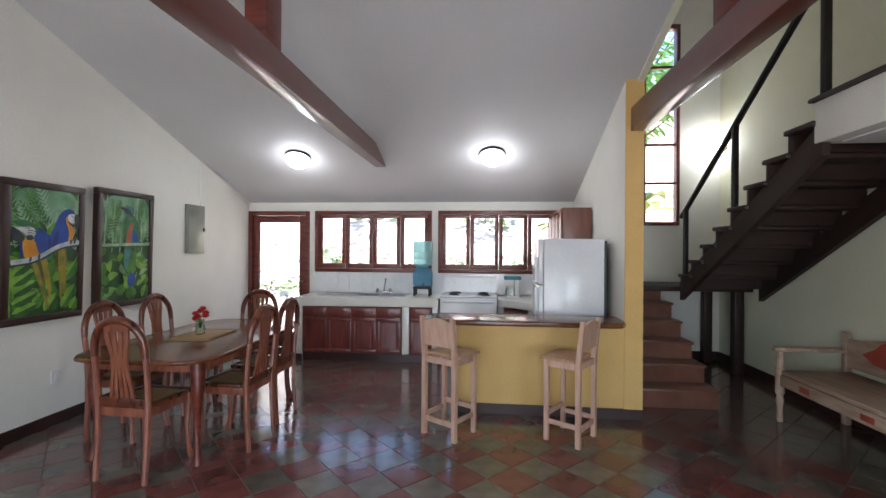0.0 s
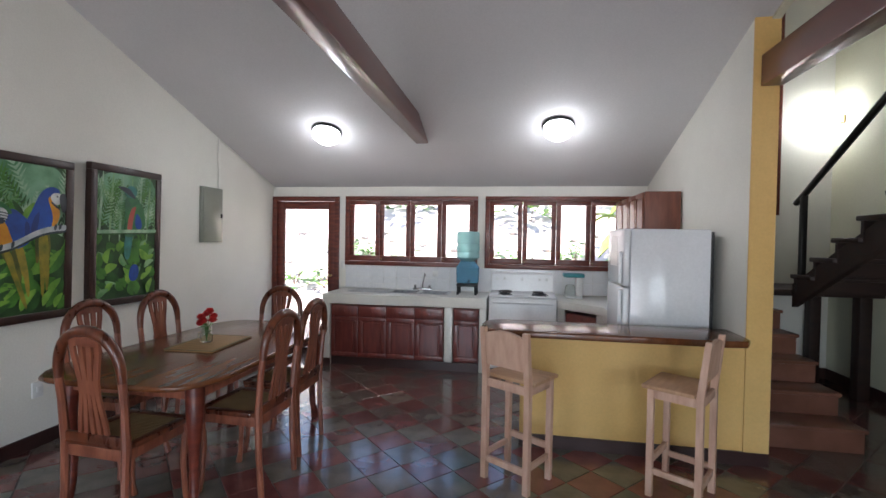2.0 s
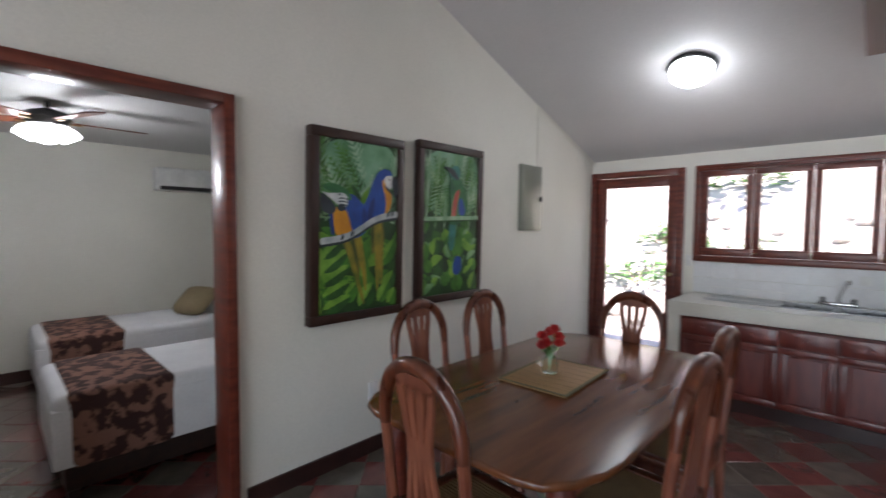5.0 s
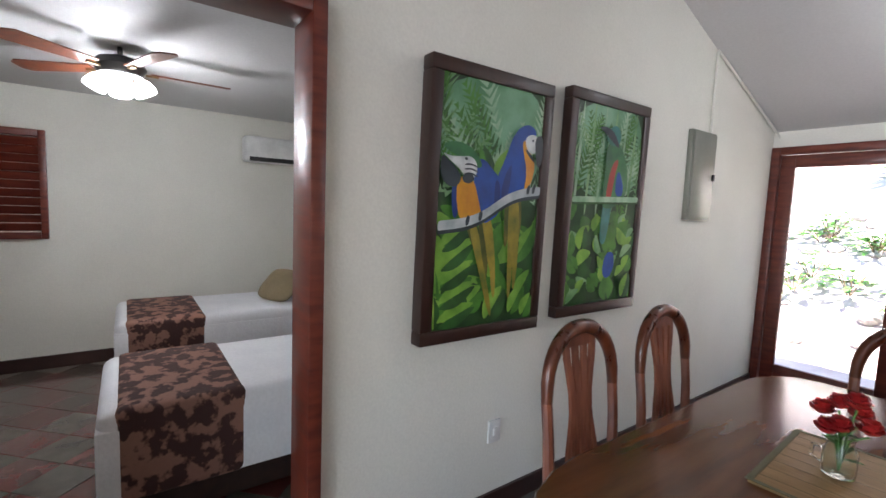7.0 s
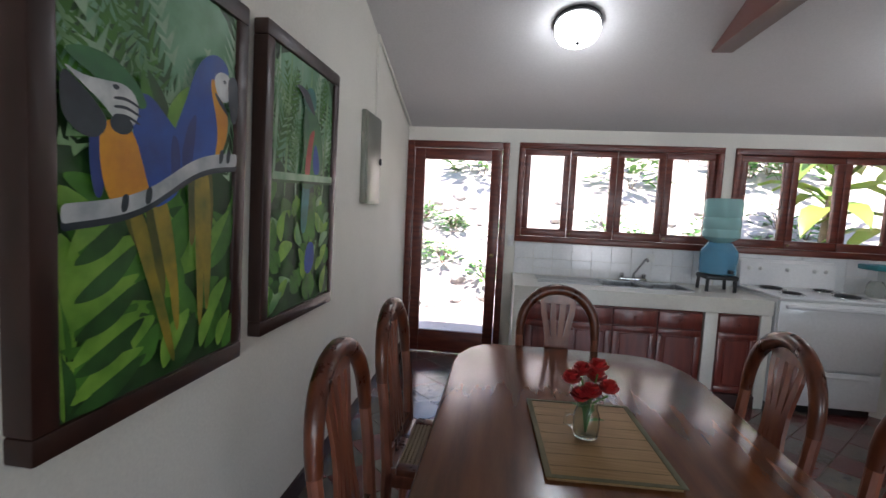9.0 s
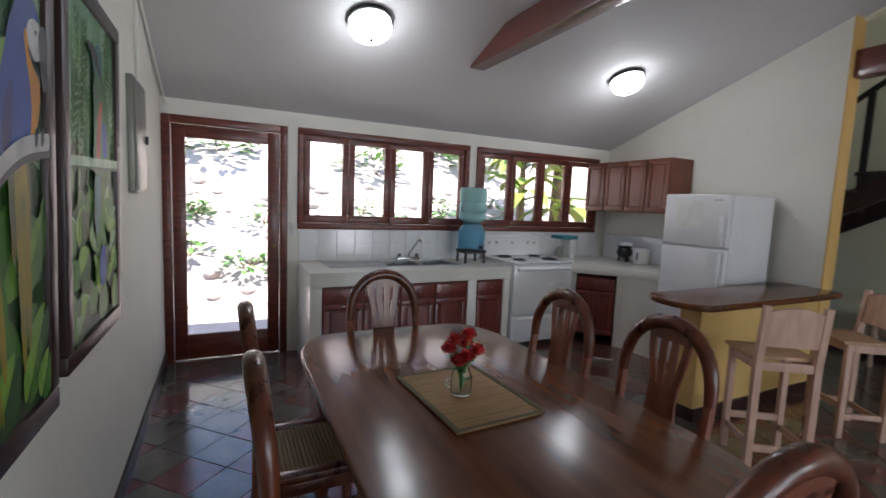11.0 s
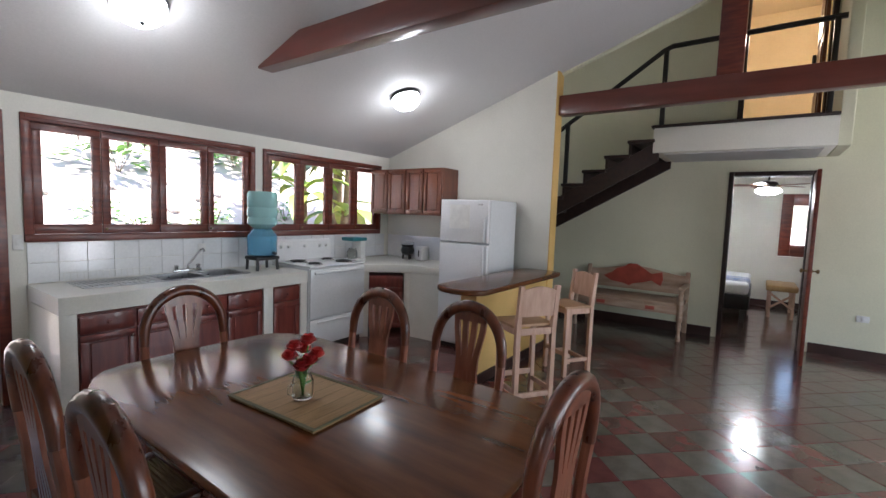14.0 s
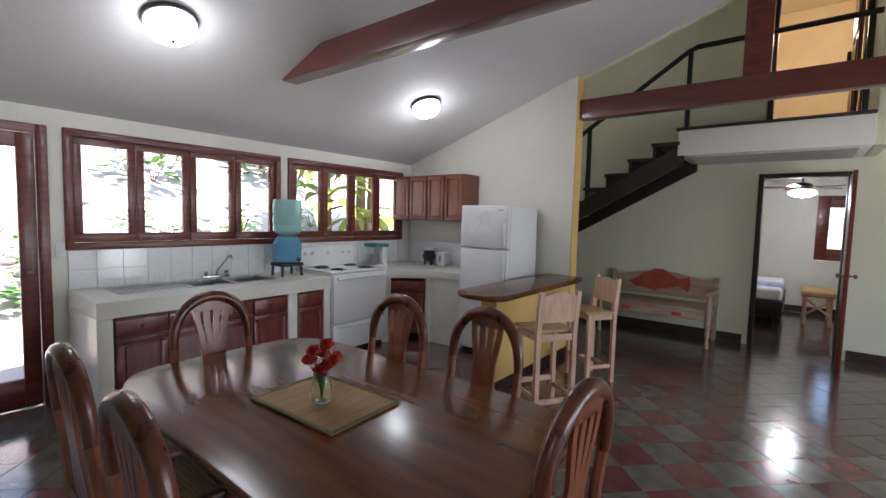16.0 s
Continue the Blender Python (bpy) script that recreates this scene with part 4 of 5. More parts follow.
# placemat, jar with flowers
pm = thing("placemat", "folded woven bamboo placemat with olive edging", "placemat")
pa = pose(-2.32, 3.85, 0.7452, 0, 0, 3)
for i, (z0, z1, o) in enumerate(((0, 0.005, 0.0), (0.006, 0.011, 0.004))):
    bm = boxm(-0.185 + o, 0.185 + o, -0.255, 0.255, z0, z1, 0.002)
    bm.transform(pa)
    part("layer", bm, BAMBOO, pm)
bm = bmesh.new()
for b in ((-0.19, -0.172, -0.26, 0.26), (0.178, 0.196, -0.26, 0.26), (-0.172, 0.178, -0.26, -0.246), (-0.172, 0.178, 0.246, 0.26)):
    box(bm, *b, 0.0112, 0.0135)
for i in range(-3, 4):
    box(bm, -0.17, 0.176, i * 0.065 - 0.0006, i * 0.065 + 0.0006, 0.0112, 0.0118)
bm.transform(pa)
part("edging", bm, MATEDGE, pm, "olive cloth edging", False)

fv = thing("flower_jar", "glass jar with red flowers on the dining table", "vase")
vx, vy, vz = -2.345, 3.84, 0.758
part("jar", lathe(bmesh.new(), [(0.03, 0.0), (0.04, 0.006), (0.043, 0.03), (0.043, 0.075), (0.034, 0.095), (0.032, 0.11), (0.037, 0.13), (0.033, 0.13), (0.029, 0.11), (0.031, 0.095), (0.039, 0.073), (0.039, 0.03), (0.035, 0.010), (0.005, 0.008)], 24, (vx, vy, vz)), JARGLASS, fv, "clear ribbed glass jar")
part("handle", tube(bmesh.new(), [(vx - 0.042, vy, vz + 0.075), (vx - 0.065, vy, vz + 0.07), (vx - 0.068, vy, vz + 0.04), (vx - 0.042, vy, vz + 0.028)], 0.006, 8), JARGLASS, fv)
rng = random.Random(4)
heads = [(-0.055, 0.01, 0.165), (0.03, 0.035, 0.17), (0.0, -0.04, 0.145), (0.025, 0.0, 0.215), (0.06, -0.012, 0.15), (-0.02, 0.03, 0.19), (-0.03, -0.03, 0.125)]
for hx, hy, hz in heads:
    part("stem", tube(bmesh.new(), [(vx, vy, vz + 0.015), (vx + hx * 0.3, vy + hy * 0.3, vz + 0.12), (vx + hx, vy + hy, vz + hz)], 0.003, 5), LEAF, fv)
    bm = bmesh.new()
    for layer in range(3):
        for k in range(6):
            a = k * math.pi / 3 + layer * 0.5
            r, tz = 0.034 - 0.007 * layer, 0.006 + layer * 0.010
            ring = []
            for u, wd in ((0.1, 0.004), (0.5, 0.014), (0.85, 0.014), (1.0, 0.005)):
                rr, zz = r * u, tz + 0.02 * u * u + rng.uniform(-0.002, 0.002)
                ring.append([bm.verts.new((vx + hx + rr * math.cos(a) - s * wd * math.sin(a), vy + hy + rr * math.sin(a) + s * wd * math.cos(a), vz + hz + zz + abs(s) * 0.004)) for s in (-1, 0, 1)])
            for r0, r1 in zip(ring, ring[1:]):
                for j in range(2):
                    bm.faces.new((r0[j], r0[j + 1], r1[j + 1], r1[j]))
    part("blossom", bm, PETAL, fv, "red blossom")


def leaf_mesh(bm, p, d, up, length, width, droop=0.2):
    d, up = Vector(d).normalized(), Vector(up)
    side = d.cross(up).normalized()
    rows = []
    for u, w in ((0, 0.08), (0.25, 0.8), (0.55, 1.0), (0.8, 0.65), (1.0, 0.03)):
        c = Vector(p) + d * (length * u) - Vector((0, 0, 1)) * (droop * length * u * u)
        rows.append([bm.verts.new(c + side * (s * w * width / 2) + Vector((0, 0, abs(s) * width * 0.12))) for s in (-1, 0, 1)])
    for r0, r1 in zip(rows, rows[1:]):
        for j in range(2):
            bm.faces.new((r0[j], r0[j + 1], r1[j + 1], r1[j]))


bm = bmesh.new()
for k in range(9):
    a = k * 0.7
    leaf_mesh(bm, (vx, vy, vz + 0.05 + 0.01 * k), (math.cos(a), math.sin(a), 1.2 if k % 2 else 0.4), (0, 0, 1), 0.06, 0.022)
part("leaves", bm, LEAF, fv, "green leaves")

# ---- bar stools ----
def stool(label):
    """Faces +y, back at -y."""
    t = thing("bar_stool", label, "stool", None, "stools at the bar")
    for s in (-1, 1):
        bm = bmesh.new()
        upright(bm, [(-0.165, FL), (-0.125, FL), (-0.125, 0.64), (-0.165, 0.975), (-0.20, 0.975), (-0.165, 0.62)], s * 0.17 - 0.02, s * 0.17 + 0.02)
        part("back_leg", bm, PINE, t, "", False)
        part("front_leg", boxm(s * 0.17 - 0.02, s * 0.17 + 0.02, 0.125, 0.165, FL, 0.618, 0.004), PINE, t)
        part("side_rail", boxm(s * 0.17 - 0.012, s * 0.17 + 0.012, -0.125, 0.125, 0.56, 0.617, 0.003), PINE, t)
        part("stretcher", boxm(s * 0.17 - 0.011, s * 0.17 + 0.011, -0.125, 0.125, 0.06, 0.10, 0.003), PINE, t)
    for y, z in ((-0.145, 0.03), (0.145, 0.12)):
        part("stretcher", boxm(-0.15, 0.15, y - 0.012, y + 0.012, z, z + 0.045, 0.003), PINE, t)
    for y in (-0.145, 0.145):
        part("seat_rail", boxm(-0.15, 0.15, y - 0.012, y + 0.012, 0.56, 0.617, 0.003), PINE, t)
    part("seat", boxm(-0.205, 0.205, -0.12, 0.20, 0.619, 0.645, 0.008), PINESEAT, t, "browner plank seat")
    bm = bmesh.new()
    pts = [(-0.149, 0.72)] + [(0.149, 0.72)] + [(0.149 - 0.298 * i / 8, 0.94 + 0.03 * math.sin(math.pi * i / 8)) for i in range(9)]
    upright(bm, pts, -0.012, 0.012, "y")
    bm.transform(Matrix.Translation((0, -0.158, 0)) @ Matrix.Rotation(0.0, 4, "X") @ Matrix.Shear("XY", 4, (0, -0.0)))
    bmesh.ops.rotate(bm, verts=bm.verts, cent=(0, -0.158, 0.72), matrix=Matrix.Rotation(radians(6), 3, "X"))
    part("back_panel", bm, PINE, t, "solid plank backrest", False)
    return t


sa = stool("unvarnished pale wooden bar stool with plank backrest")
sa.matrix_basis = pose(0.01, 3.93, 0, 0, 0, -33)
copy_thing(sa, pose(1.09, 3.94, 0, 0, 0, 56))

# ---- paintings ----
def painting(name, label, y0, y1, z0, z1, lean0, lean1, birds):
    """Hangs on the west wall; the lower edge stands off by lean0, the upper by lean1."""
    t = thing(name, label, "painting")
    h, w = z1 - z0, y1 - y0
    x0, x1 = XL + west_off(y1) + lean0, XL + west_off(y1) + lean1
    base = Matrix(((0, 0, 1, x0), (1, 0, 0, y0), (0, 1, 0, z0), (0, 0, 0, 1))) @ Matrix.Rotation(0, 4, "X")
    sh = Matrix.Identity(4)
    sh[0][2] = (x1 - x0) / h
    sh[0][3] = -z0 * (x1 - x0) / h
    place = sh @ base
    fw = 0.062
    for c in ((0, w, h - fw, h), (0, w, 0, fw), (0, fw, fw, h - fw), (w - fw, w, fw, h - fw)):
        bm = boxm(c[0], c[1], c[2], c[3], -lean0, 0.026, 0.007)
        bm.transform(place)
        part("frame_bar", bm, FRAMEWOOD, t)
    bm = boxm(fw - 0.01, w - fw + 0.01, fw - 0.01, h - fw + 0.01, 0.0, 0.012)
    bm.transform(place)
    part("canvas", bm, JUNGLE, t, "green jungle painting", False)
    iw, ih = w - 2 * fw, h - 2 * fw
    level = [0.0122]

    def shape(nm, pts, material, lab=""):
        """A flat painted patch; pts in parts of the canvas, from its lower corner."""
        level[0] += 0.00009
        for _ in range(2):
            q = []
            for (a0, b0), (a1, b1) in zip(pts, pts[1:] + pts[:1]):
                q += [(0.75 * a0 + 0.25 * a1, 0.75 * b0 + 0.25 * b1), (0.25 * a0 + 0.75 * a1, 0.25 * b0 + 0.75 * b1)]
            pts = q
        bm = bmesh.new()
        f = bm.faces.new([bm.verts.new((fw + u * iw, fw + v * ih, level[0])) for u, v in pts])
        bmesh.ops.triangulate(bm, faces=[f])
        bm.transform(place)
        return part(nm, bm, material, t, lab, False)

    r = random.Random(7 if birds == 2 else 9)
    k = iw / ih

    def clamp(p):
        return min(1.0, max(0.0, p[0])), min(1.0, max(0.0, p[1]))

    def half_leaf(u, v, ang, l, wd, side):
        c, sn = math.cos(ang), math.sin(ang)
        out = []
        for q, w in ((0, 0), (0.15, 0.62), (0.4, 1.0), (0.7, 0.72), (1, 0)):
            w *= side * wd * 1.5
            out.append(clamp((u + 1.25 * l * q * c - w * sn, v + (1.25 * l * q * sn + w * c) * k)))
        return out

    def leaf(u, v, ang, l, wd, light, dark):
        """A painted leaf of a lit and a shaded half."""
        shape("painted_leaf", half_leaf(u, v, ang, l, wd, 1), light)
        shape("painted_leaf", half_leaf(u, v, ang, l, wd, -1)[::-1], dark)

    def frond(u, v, ang, l, wd, m, n=9):
        """A painted fern frond: one spine with pointed leaflets on both sides."""
        level[0] += 0.00009
        bm = bmesh.new()
        def face(pts):
            pts = [clamp(p) for p in pts]
            bm.faces.new([bm.verts.new((fw + x * iw, fw + y * ih, level[0])) for x, y in pts])
        c, sn = math.cos(ang), math.sin(ang)
        for i in range(n):
            q = (i + 0.5) / n
            pu, pv = u + l * q * c, v + l * q * sn * k
            ll = wd * math.sin(math.pi * (0.12 + 0.85 * q)) + 0.02
            for sd in (-1, 1):
                a2 = ang + sd * 0.85
                c2, s2 = math.cos(a2), math.sin(a2)
                h = l / n * 0.38
                face([(pu - h * c, pv - h * sn * k), (pu + ll * 0.6 * c2 + h * c * 0.4, pv + (ll * 0.6 * s2 + h * sn * 0.4) * k), (pu + ll * c2, pv + ll * s2 * k), (pu + h * c, pv + h * sn * k)][::sd])
        bm.transform(place)
        tagged(part("painted_frond", bm, m, t, "", False), kind="stuff")

    def strip(f, th, m, nm, n=12):
        up = [(i / n * 1.1 - 0.05, f(i / n) + th) for i in range(n + 1)]
        dn = [(i / n * 1.1 - 0.05, f(i / n) - th) for i in range(n, -1, -1)]
        shape(nm, [clamp(p) for p in dn + up], m)

    shape("painted_mist", [(0, 0.60), (0.5, 0.52), (1, 0.60), (1, 1), (0.6, 1), (0, 1)], MIST, "pale misty background")
    for i in range(30):
        frond(r.uniform(0.0, 1.0), r.uniform(0.50, 0.82), r.uniform(0.6, 2.3), r.uniform(0.35, 0.6), r.uniform(0.12, 0.20), (PALEPAINT, LEAFA, LEAFD, LEAFC, PALEPAINT, LEAFA)[i % 6])
    if birds == 2:
        for i in range(52):
            u, v = r.uniform(-0.02, 1), 0.42 - 0.0085 * i + r.uniform(-0.02, 0.03)
            ang = (2.3 if r.random() < 0.4 else 0.6) + r.uniform(-0.6, 0.6)
            leaf(u, max(0, v), ang, r.uniform(0.18, 0.36), r.uniform(0.05, 0.085), (LEAFB, LEAFA, LEAFB)[i % 3], (LEAFA, LEAFC)[i % 2])
        for i in range(5):
            leaf(0.02, 0.02 + 0.075 * i, 0.35 + 0.08 * i, 0.34, 0.06, LEAFB, LEAFC)
        br = lambda u: 0.42 + 0.03 * u + 0.135 / (1 + math.exp(-10 * (u - 0.52)))
        for u, top, u1, low, m in ((0.25, 0.42, 0.46, 0.20, TAILDARK), (0.30, 0.43, 0.40, 0.24, TAILYEL), (0.36, 0.44, 0.46, 0.22, TAILDARK), (0.40, 0.45, 0.50, 0.25, TAILYEL), (0.27, 0.43, 0.53, 0.04, TAILYEL), (0.44, 0.46, 0.55, 0.12, TAILYEL),
                                   (0.62, 0.52, 0.64, 0.34, TAILDARK), (0.68, 0.53, 0.70, 0.30, TAILYEL), (0.74, 0.55, 0.76, 0.33, TAILDARK), (0.66, 0.53, 0.71, 0.11, TAILYEL), (0.72, 0.54, 0.76, 0.15, TAILYEL)):
            shape("painted_tail", [(u, top), (u + 0.055, top), ((u + u1) / 2 + 0.065, (top + low) / 2), (u1 + 0.035, low), (u1, low - 0.01), ((u + u1) / 2, (top + low) / 2)], m)
        leaf(0.48, 0.60, 2.0, 0.26, 0.05, LEAFA, LEAFC)
        leaf(0.50, 0.60, 1.1, 0.26, 0.05, LEAFB, LEAFC)
        # far bird
        shape("painted_wing", [(0.50, 0.50), (0.52, 0.62), (0.60, 0.71), (0.66, 0.80), (0.74, 0.85), (0.84, 0.865), (0.92, 0.84), (0.90, 0.78), (0.82, 0.74), (0.84, 0.66), (0.82, 0.58), (0.70, 0.54), (0.60, 0.49)], BIRDBLUE, "blue bird body")
        shape("painted_wing_shade", [(0.56, 0.52), (0.60, 0.64), (0.68, 0.70), (0.66, 0.60), (0.64, 0.53)], BLUEDARK)
        shape("painted_breast", [(0.76, 0.78), (0.80, 0.80), (0.88, 0.73), (0.92, 0.70), (0.91, 0.64), (0.86, 0.585), (0.81, 0.57), (0.84, 0.66)], BIRDYEL)
        shape("painted_face", [(0.79, 0.80), (0.85, 0.825), (0.93, 0.82), (0.95, 0.77), (0.89, 0.735), (0.82, 0.755)], BIRDWHITE)
        shape("painted_beak", [(0.90, 0.81), (0.97, 0.83), (1.0, 0.80), (1.0, 0.70), (0.95, 0.68), (0.92, 0.735)], BIRDBLACK)
        shape("painted_stripe", [(0.80, 0.765), (0.88, 0.735), (0.93, 0.70), (0.88, 0.715), (0.81, 0.745)], BIRDBLACK)
        shape("painted_eye", [(0.865, 0.80), (0.88, 0.805), (0.895, 0.80), (0.88, 0.79)], BIRDBLACK)
        # near bird
        shape("painted_wing", [(0.10, 0.60), (0.12, 0.46), (0.17, 0.45), (0.18, 0.60)], BLUEDARK)
        shape("painted_wing", [(0.30, 0.68), (0.38, 0.70), (0.48, 0.655), (0.56, 0.62), (0.585, 0.55), (0.57, 0.48), (0.50, 0.45), (0.40, 0.43), (0.33, 0.50), (0.30, 0.58)], BIRDBLUE, "blue bird body")
        shape("painted_wing_shade", [(0.50, 0.62), (0.56, 0.61), (0.57, 0.50), (0.52, 0.46)], BLUEDARK)
        shape("painted_breast", [(0.15, 0.61), (0.15, 0.52), (0.19, 0.445), (0.28, 0.43), (0.40, 0.455), (0.36, 0.52), (0.31, 0.60), (0.24, 0.625)], BIRDYEL)
        shape("painted_crest", [(0.0, 0.725), (0.06, 0.745), (0.16, 0.75), (0.26, 0.735), (0.34, 0.70), (0.38, 0.66), (0.30, 0.655), (0.16, 0.69)], BIRDGREEN)
        shape("painted_face", [(0.0, 0.705), (0.08, 0.69), (0.18, 0.695), (0.27, 0.70), (0.33, 0.67), (0.32, 0.62), (0.25, 0.60), (0.17, 0.645), (0.08, 0.675)], BIRDWHITE)
        for j in range(3):
            shape("painted_stripe", [(0.21, 0.668 - j * 0.018), (0.27, 0.673 - j * 0.018), (0.335, 0.66 - j * 0.018), (0.335, 0.654 - j * 0.018), (0.27, 0.666 - j * 0.018), (0.21, 0.661 - j * 0.018)], BIRDBLACK)
        shape("painted_eye", [(0.20, 0.688), (0.22, 0.695), (0.24, 0.688), (0.22, 0.68)], BIRDBLACK)
        shape("painted_beak", [(0.0, 0.70), (0.07, 0.675), (0.14, 0.645), (0.19, 0.61), (0.15, 0.575), (0.07, 0.575), (0.0, 0.61)], BIRDBLACK)
        shape("painted_chin", [(0.19, 0.625), (0.26, 0.635), (0.31, 0.615), (0.27, 0.59), (0.20, 0.595)], BIRDBLACK)
        strip(lambda u: br(u) - 0.020, 0.014, BIRDBLACK, "painted_branch_shade")
        strip(br, 0.019, BRANCH, "painted_branch")
        for u in (0.24, 0.36, 0.84, 0.90):
            shape("painted_claw", [(u, br(u) - 0.012), (u + 0.035, br(u) - 0.008), (u + 0.045, br(u) + 0.03), (u + 0.01, br(u) + 0.03)], BIRDBLACK)
    else:
        for j in range(6):
            u = 0.02 + 0.16 * j
            shape("painted_trunk", [(u, 0.46), (u + 0.035, 0.46), (u + 0.09, 1.0), (u + 0.055, 1.0)], (PALEPAINT, LEAFD)[j % 2])
        for i in range(10):
            frond(r.uniform(0, 1), r.uniform(0.55, 0.95), r.uniform(-2.2, -0.9), r.uniform(0.3, 0.5), 0.12, (LEAFD, LEAFA)[i % 2])
        for i in range(44):
            u, v = r.uniform(-0.02, 0.95), 0.44 - 0.0105 * i + r.uniform(-0.02, 0.02)
            leaf(u, max(0, v), r.uniform(0.3, 2.8), r.uniform(0.14, 0.24), r.uniform(0.055, 0.09), (LEAFB, LEAFD, LEAFA, LEAFB)[i % 4], (LEAFA, LEAFC)[i % 2])
        shape("painted_tail", [(0.44, 0.54), (0.58, 0.54), (0.56, 0.42), (0.52, 0.30), (0.42, 0.32)], TEALPAINT)
        shape("painted_tail", [(0.52, 0.14), (0.62, 0.12), (0.70, 0.18), (0.68, 0.26), (0.58, 0.27), (0.52, 0.22)], BIRDBLUE)
        shape("painted_wing", [(0.40, 0.50), (0.44, 0.66), (0.42, 0.80), (0.52, 0.85), (0.66, 0.82), (0.78, 0.70), (0.80, 0.58), (0.70, 0.53), (0.56, 0.49)], BIRDGREEN)
        shape("painted_breast", [(0.46, 0.54), (0.55, 0.52), (0.58, 0.66), (0.64, 0.76), (0.52, 0.72)], FISHRED)
        shape("painted_wing", [(0.60, 0.56), (0.74, 0.56), (0.72, 0.64), (0.62, 0.71)], BIRDBLUE)
        shape("painted_head", [(0.40, 0.84), (0.46, 0.90), (0.56, 0.92), (0.64, 0.88), (0.62, 0.82), (0.50, 0.81)], TEALPAINT)
        shape("painted_beak", [(0.28, 0.895), (0.40, 0.90), (0.52, 0.885), (0.64, 0.80), (0.54, 0.82), (0.42, 0.86)], BIRDBLACK)
        strip(lambda u: 0.515 + 0.02 * u, 0.010, LEAFC, "painted_branch_shade")
        strip(lambda u: 0.53 + 0.02 * u, 0.014, PALEPAINT, "painted_branch")
    return t


JUNGLE = mat("jungle_canvas", (0.022, 0.08, 0.016), (0.008, 0.03, 0.008), 0.5, scale=7, coat=0.03, fine=40)
LEAFA = mat("painted_mid_green", (0.07, 0.24, 0.025), (0.03, 0.12, 0.012), 0.5, scale=9, coat=0.03)
LEAFB = mat("painted_yellow_green", (0.22, 0.42, 0.05), (0.09, 0.24, 0.02), 0.5, scale=9, coat=0.03)
LEAFC = mat("painted_dark_green", (0.03, 0.115, 0.02), (0.012, 0.05, 0.01), 0.5, scale=9, coat=0.03)
LEAFD = mat("painted_pale_green", (0.24, 0.42, 0.20), (0.07, 0.22, 0.06), 0.5, scale=8, coat=0.03)
MIST = mat("painted_mist_green", (0.20, 0.40, 0.24), (0.07, 0.22, 0.09), 0.5, scale=6, coat=0.03)
PALEPAINT = mat("painted_pale_mint", (0.42, 0.58, 0.40), (0.16, 0.34, 0.18), 0.5, scale=8, coat=0.03)
TAILDARK = mat("painted_dark_ochre", (0.16, 0.14, 0.02), (0.05, 0.07, 0.012), 0.5, scale=10)
BLUEDARK = mat("painted_deep_blue", (0.012, 0.04, 0.2), (0.01, 0.02, 0.12), 0.5, scale=8)
TAILYEL = mat("painted_tail_ochre", (0.34, 0.25, 0.02), (0.12, 0.13, 0.015), 0.5, scale=9, coat=0.03)
BIRDBLUE = mat("painted_blue", (0.012, 0.075, 0.36), (0.008, 0.04, 0.20), 0.5, scale=8, coat=0.03)
BIRDYEL = mat("painted_orange_yellow", (0.66, 0.30, 0.01), (0.46, 0.16, 0.01), 0.5, scale=8, coat=0.03)
BIRDGREEN = mat("painted_bird_green", (0.05, 0.22, 0.06), (0.02, 0.10, 0.04), 0.5, scale=8, coat=0.03)
BIRDWHITE = mat("painted_white", (0.65, 0.68, 0.66), (0.4, 0.44, 0.44), 0.5, scale=25, coat=0.03)
BIRDBLACK = mat("painted_slate", (0.03, 0.045, 0.055), (0.012, 0.018, 0.025), 0.5, scale=8, coat=0.03)
BRANCH = mat("painted_branch_grey", (0.55, 0.58, 0.58), (0.30, 0.34, 0.36), 0.5, scale=10, coat=0.03)
TEALPAINT = mat("painted_teal", (0.04, 0.22, 0.20), (0.02, 0.12, 0.08), 0.5, scale=8)
painting("macaw_painting", "framed painting of two blue and yellow macaws in a jungle", 3.13, 3.87, 0.905, 2.145, 0.05, 0.08, 2)
# this picture shows a motmot with a blue racket tail
painting("toucan_painting", "framed jungle painting with a green bird on a branch", 4.04, 4.80, 0.925, 2.19, 0.036, 0.06, 1)

# ---- electric panel, conduit, switches ----
XP = XL + west_off(5.45)
ep = thing("breaker_box", "grey metal breaker panel on the white wall", "electric panel")
part("box", boxm(XP, XP + 0.035, 5.46, 5.83, 1.50, 2.16, 0.004), PANELGREY, ep)
part("cover", boxm(XP + 0.036, XP + 0.046, 5.475, 5.815, 1.515, 2.145, 0.004), PANELGREY, ep)
part("latch", boxm(XP + 0.047, XP + 0.062, 5.775, 5.80, 1.80, 1.85, 0.003), BLACK, ep)
cd = thing("conduit", "thin white cable conduit from panel to ceiling corner", "conduit")
part("pipe", tube(bmesh.new(), [(XP + 0.012, 5.78, 2.161), (XP + 0.012, 5.78, ceil_z(5.78) - 0.02)], 0.01, 8), PLASTER, cd)
part("pipe", tube(bmesh.new(), [(XP + 0.012, 5.78, ceil_z(5.78) - 0.02), (XP + 0.012, 7.05, ceil_z(7.05) - 0.02), (XP + 0.03, 7.085, ceil_z(7.08) - 0.06)], 0.01, 8), PLASTER, cd)
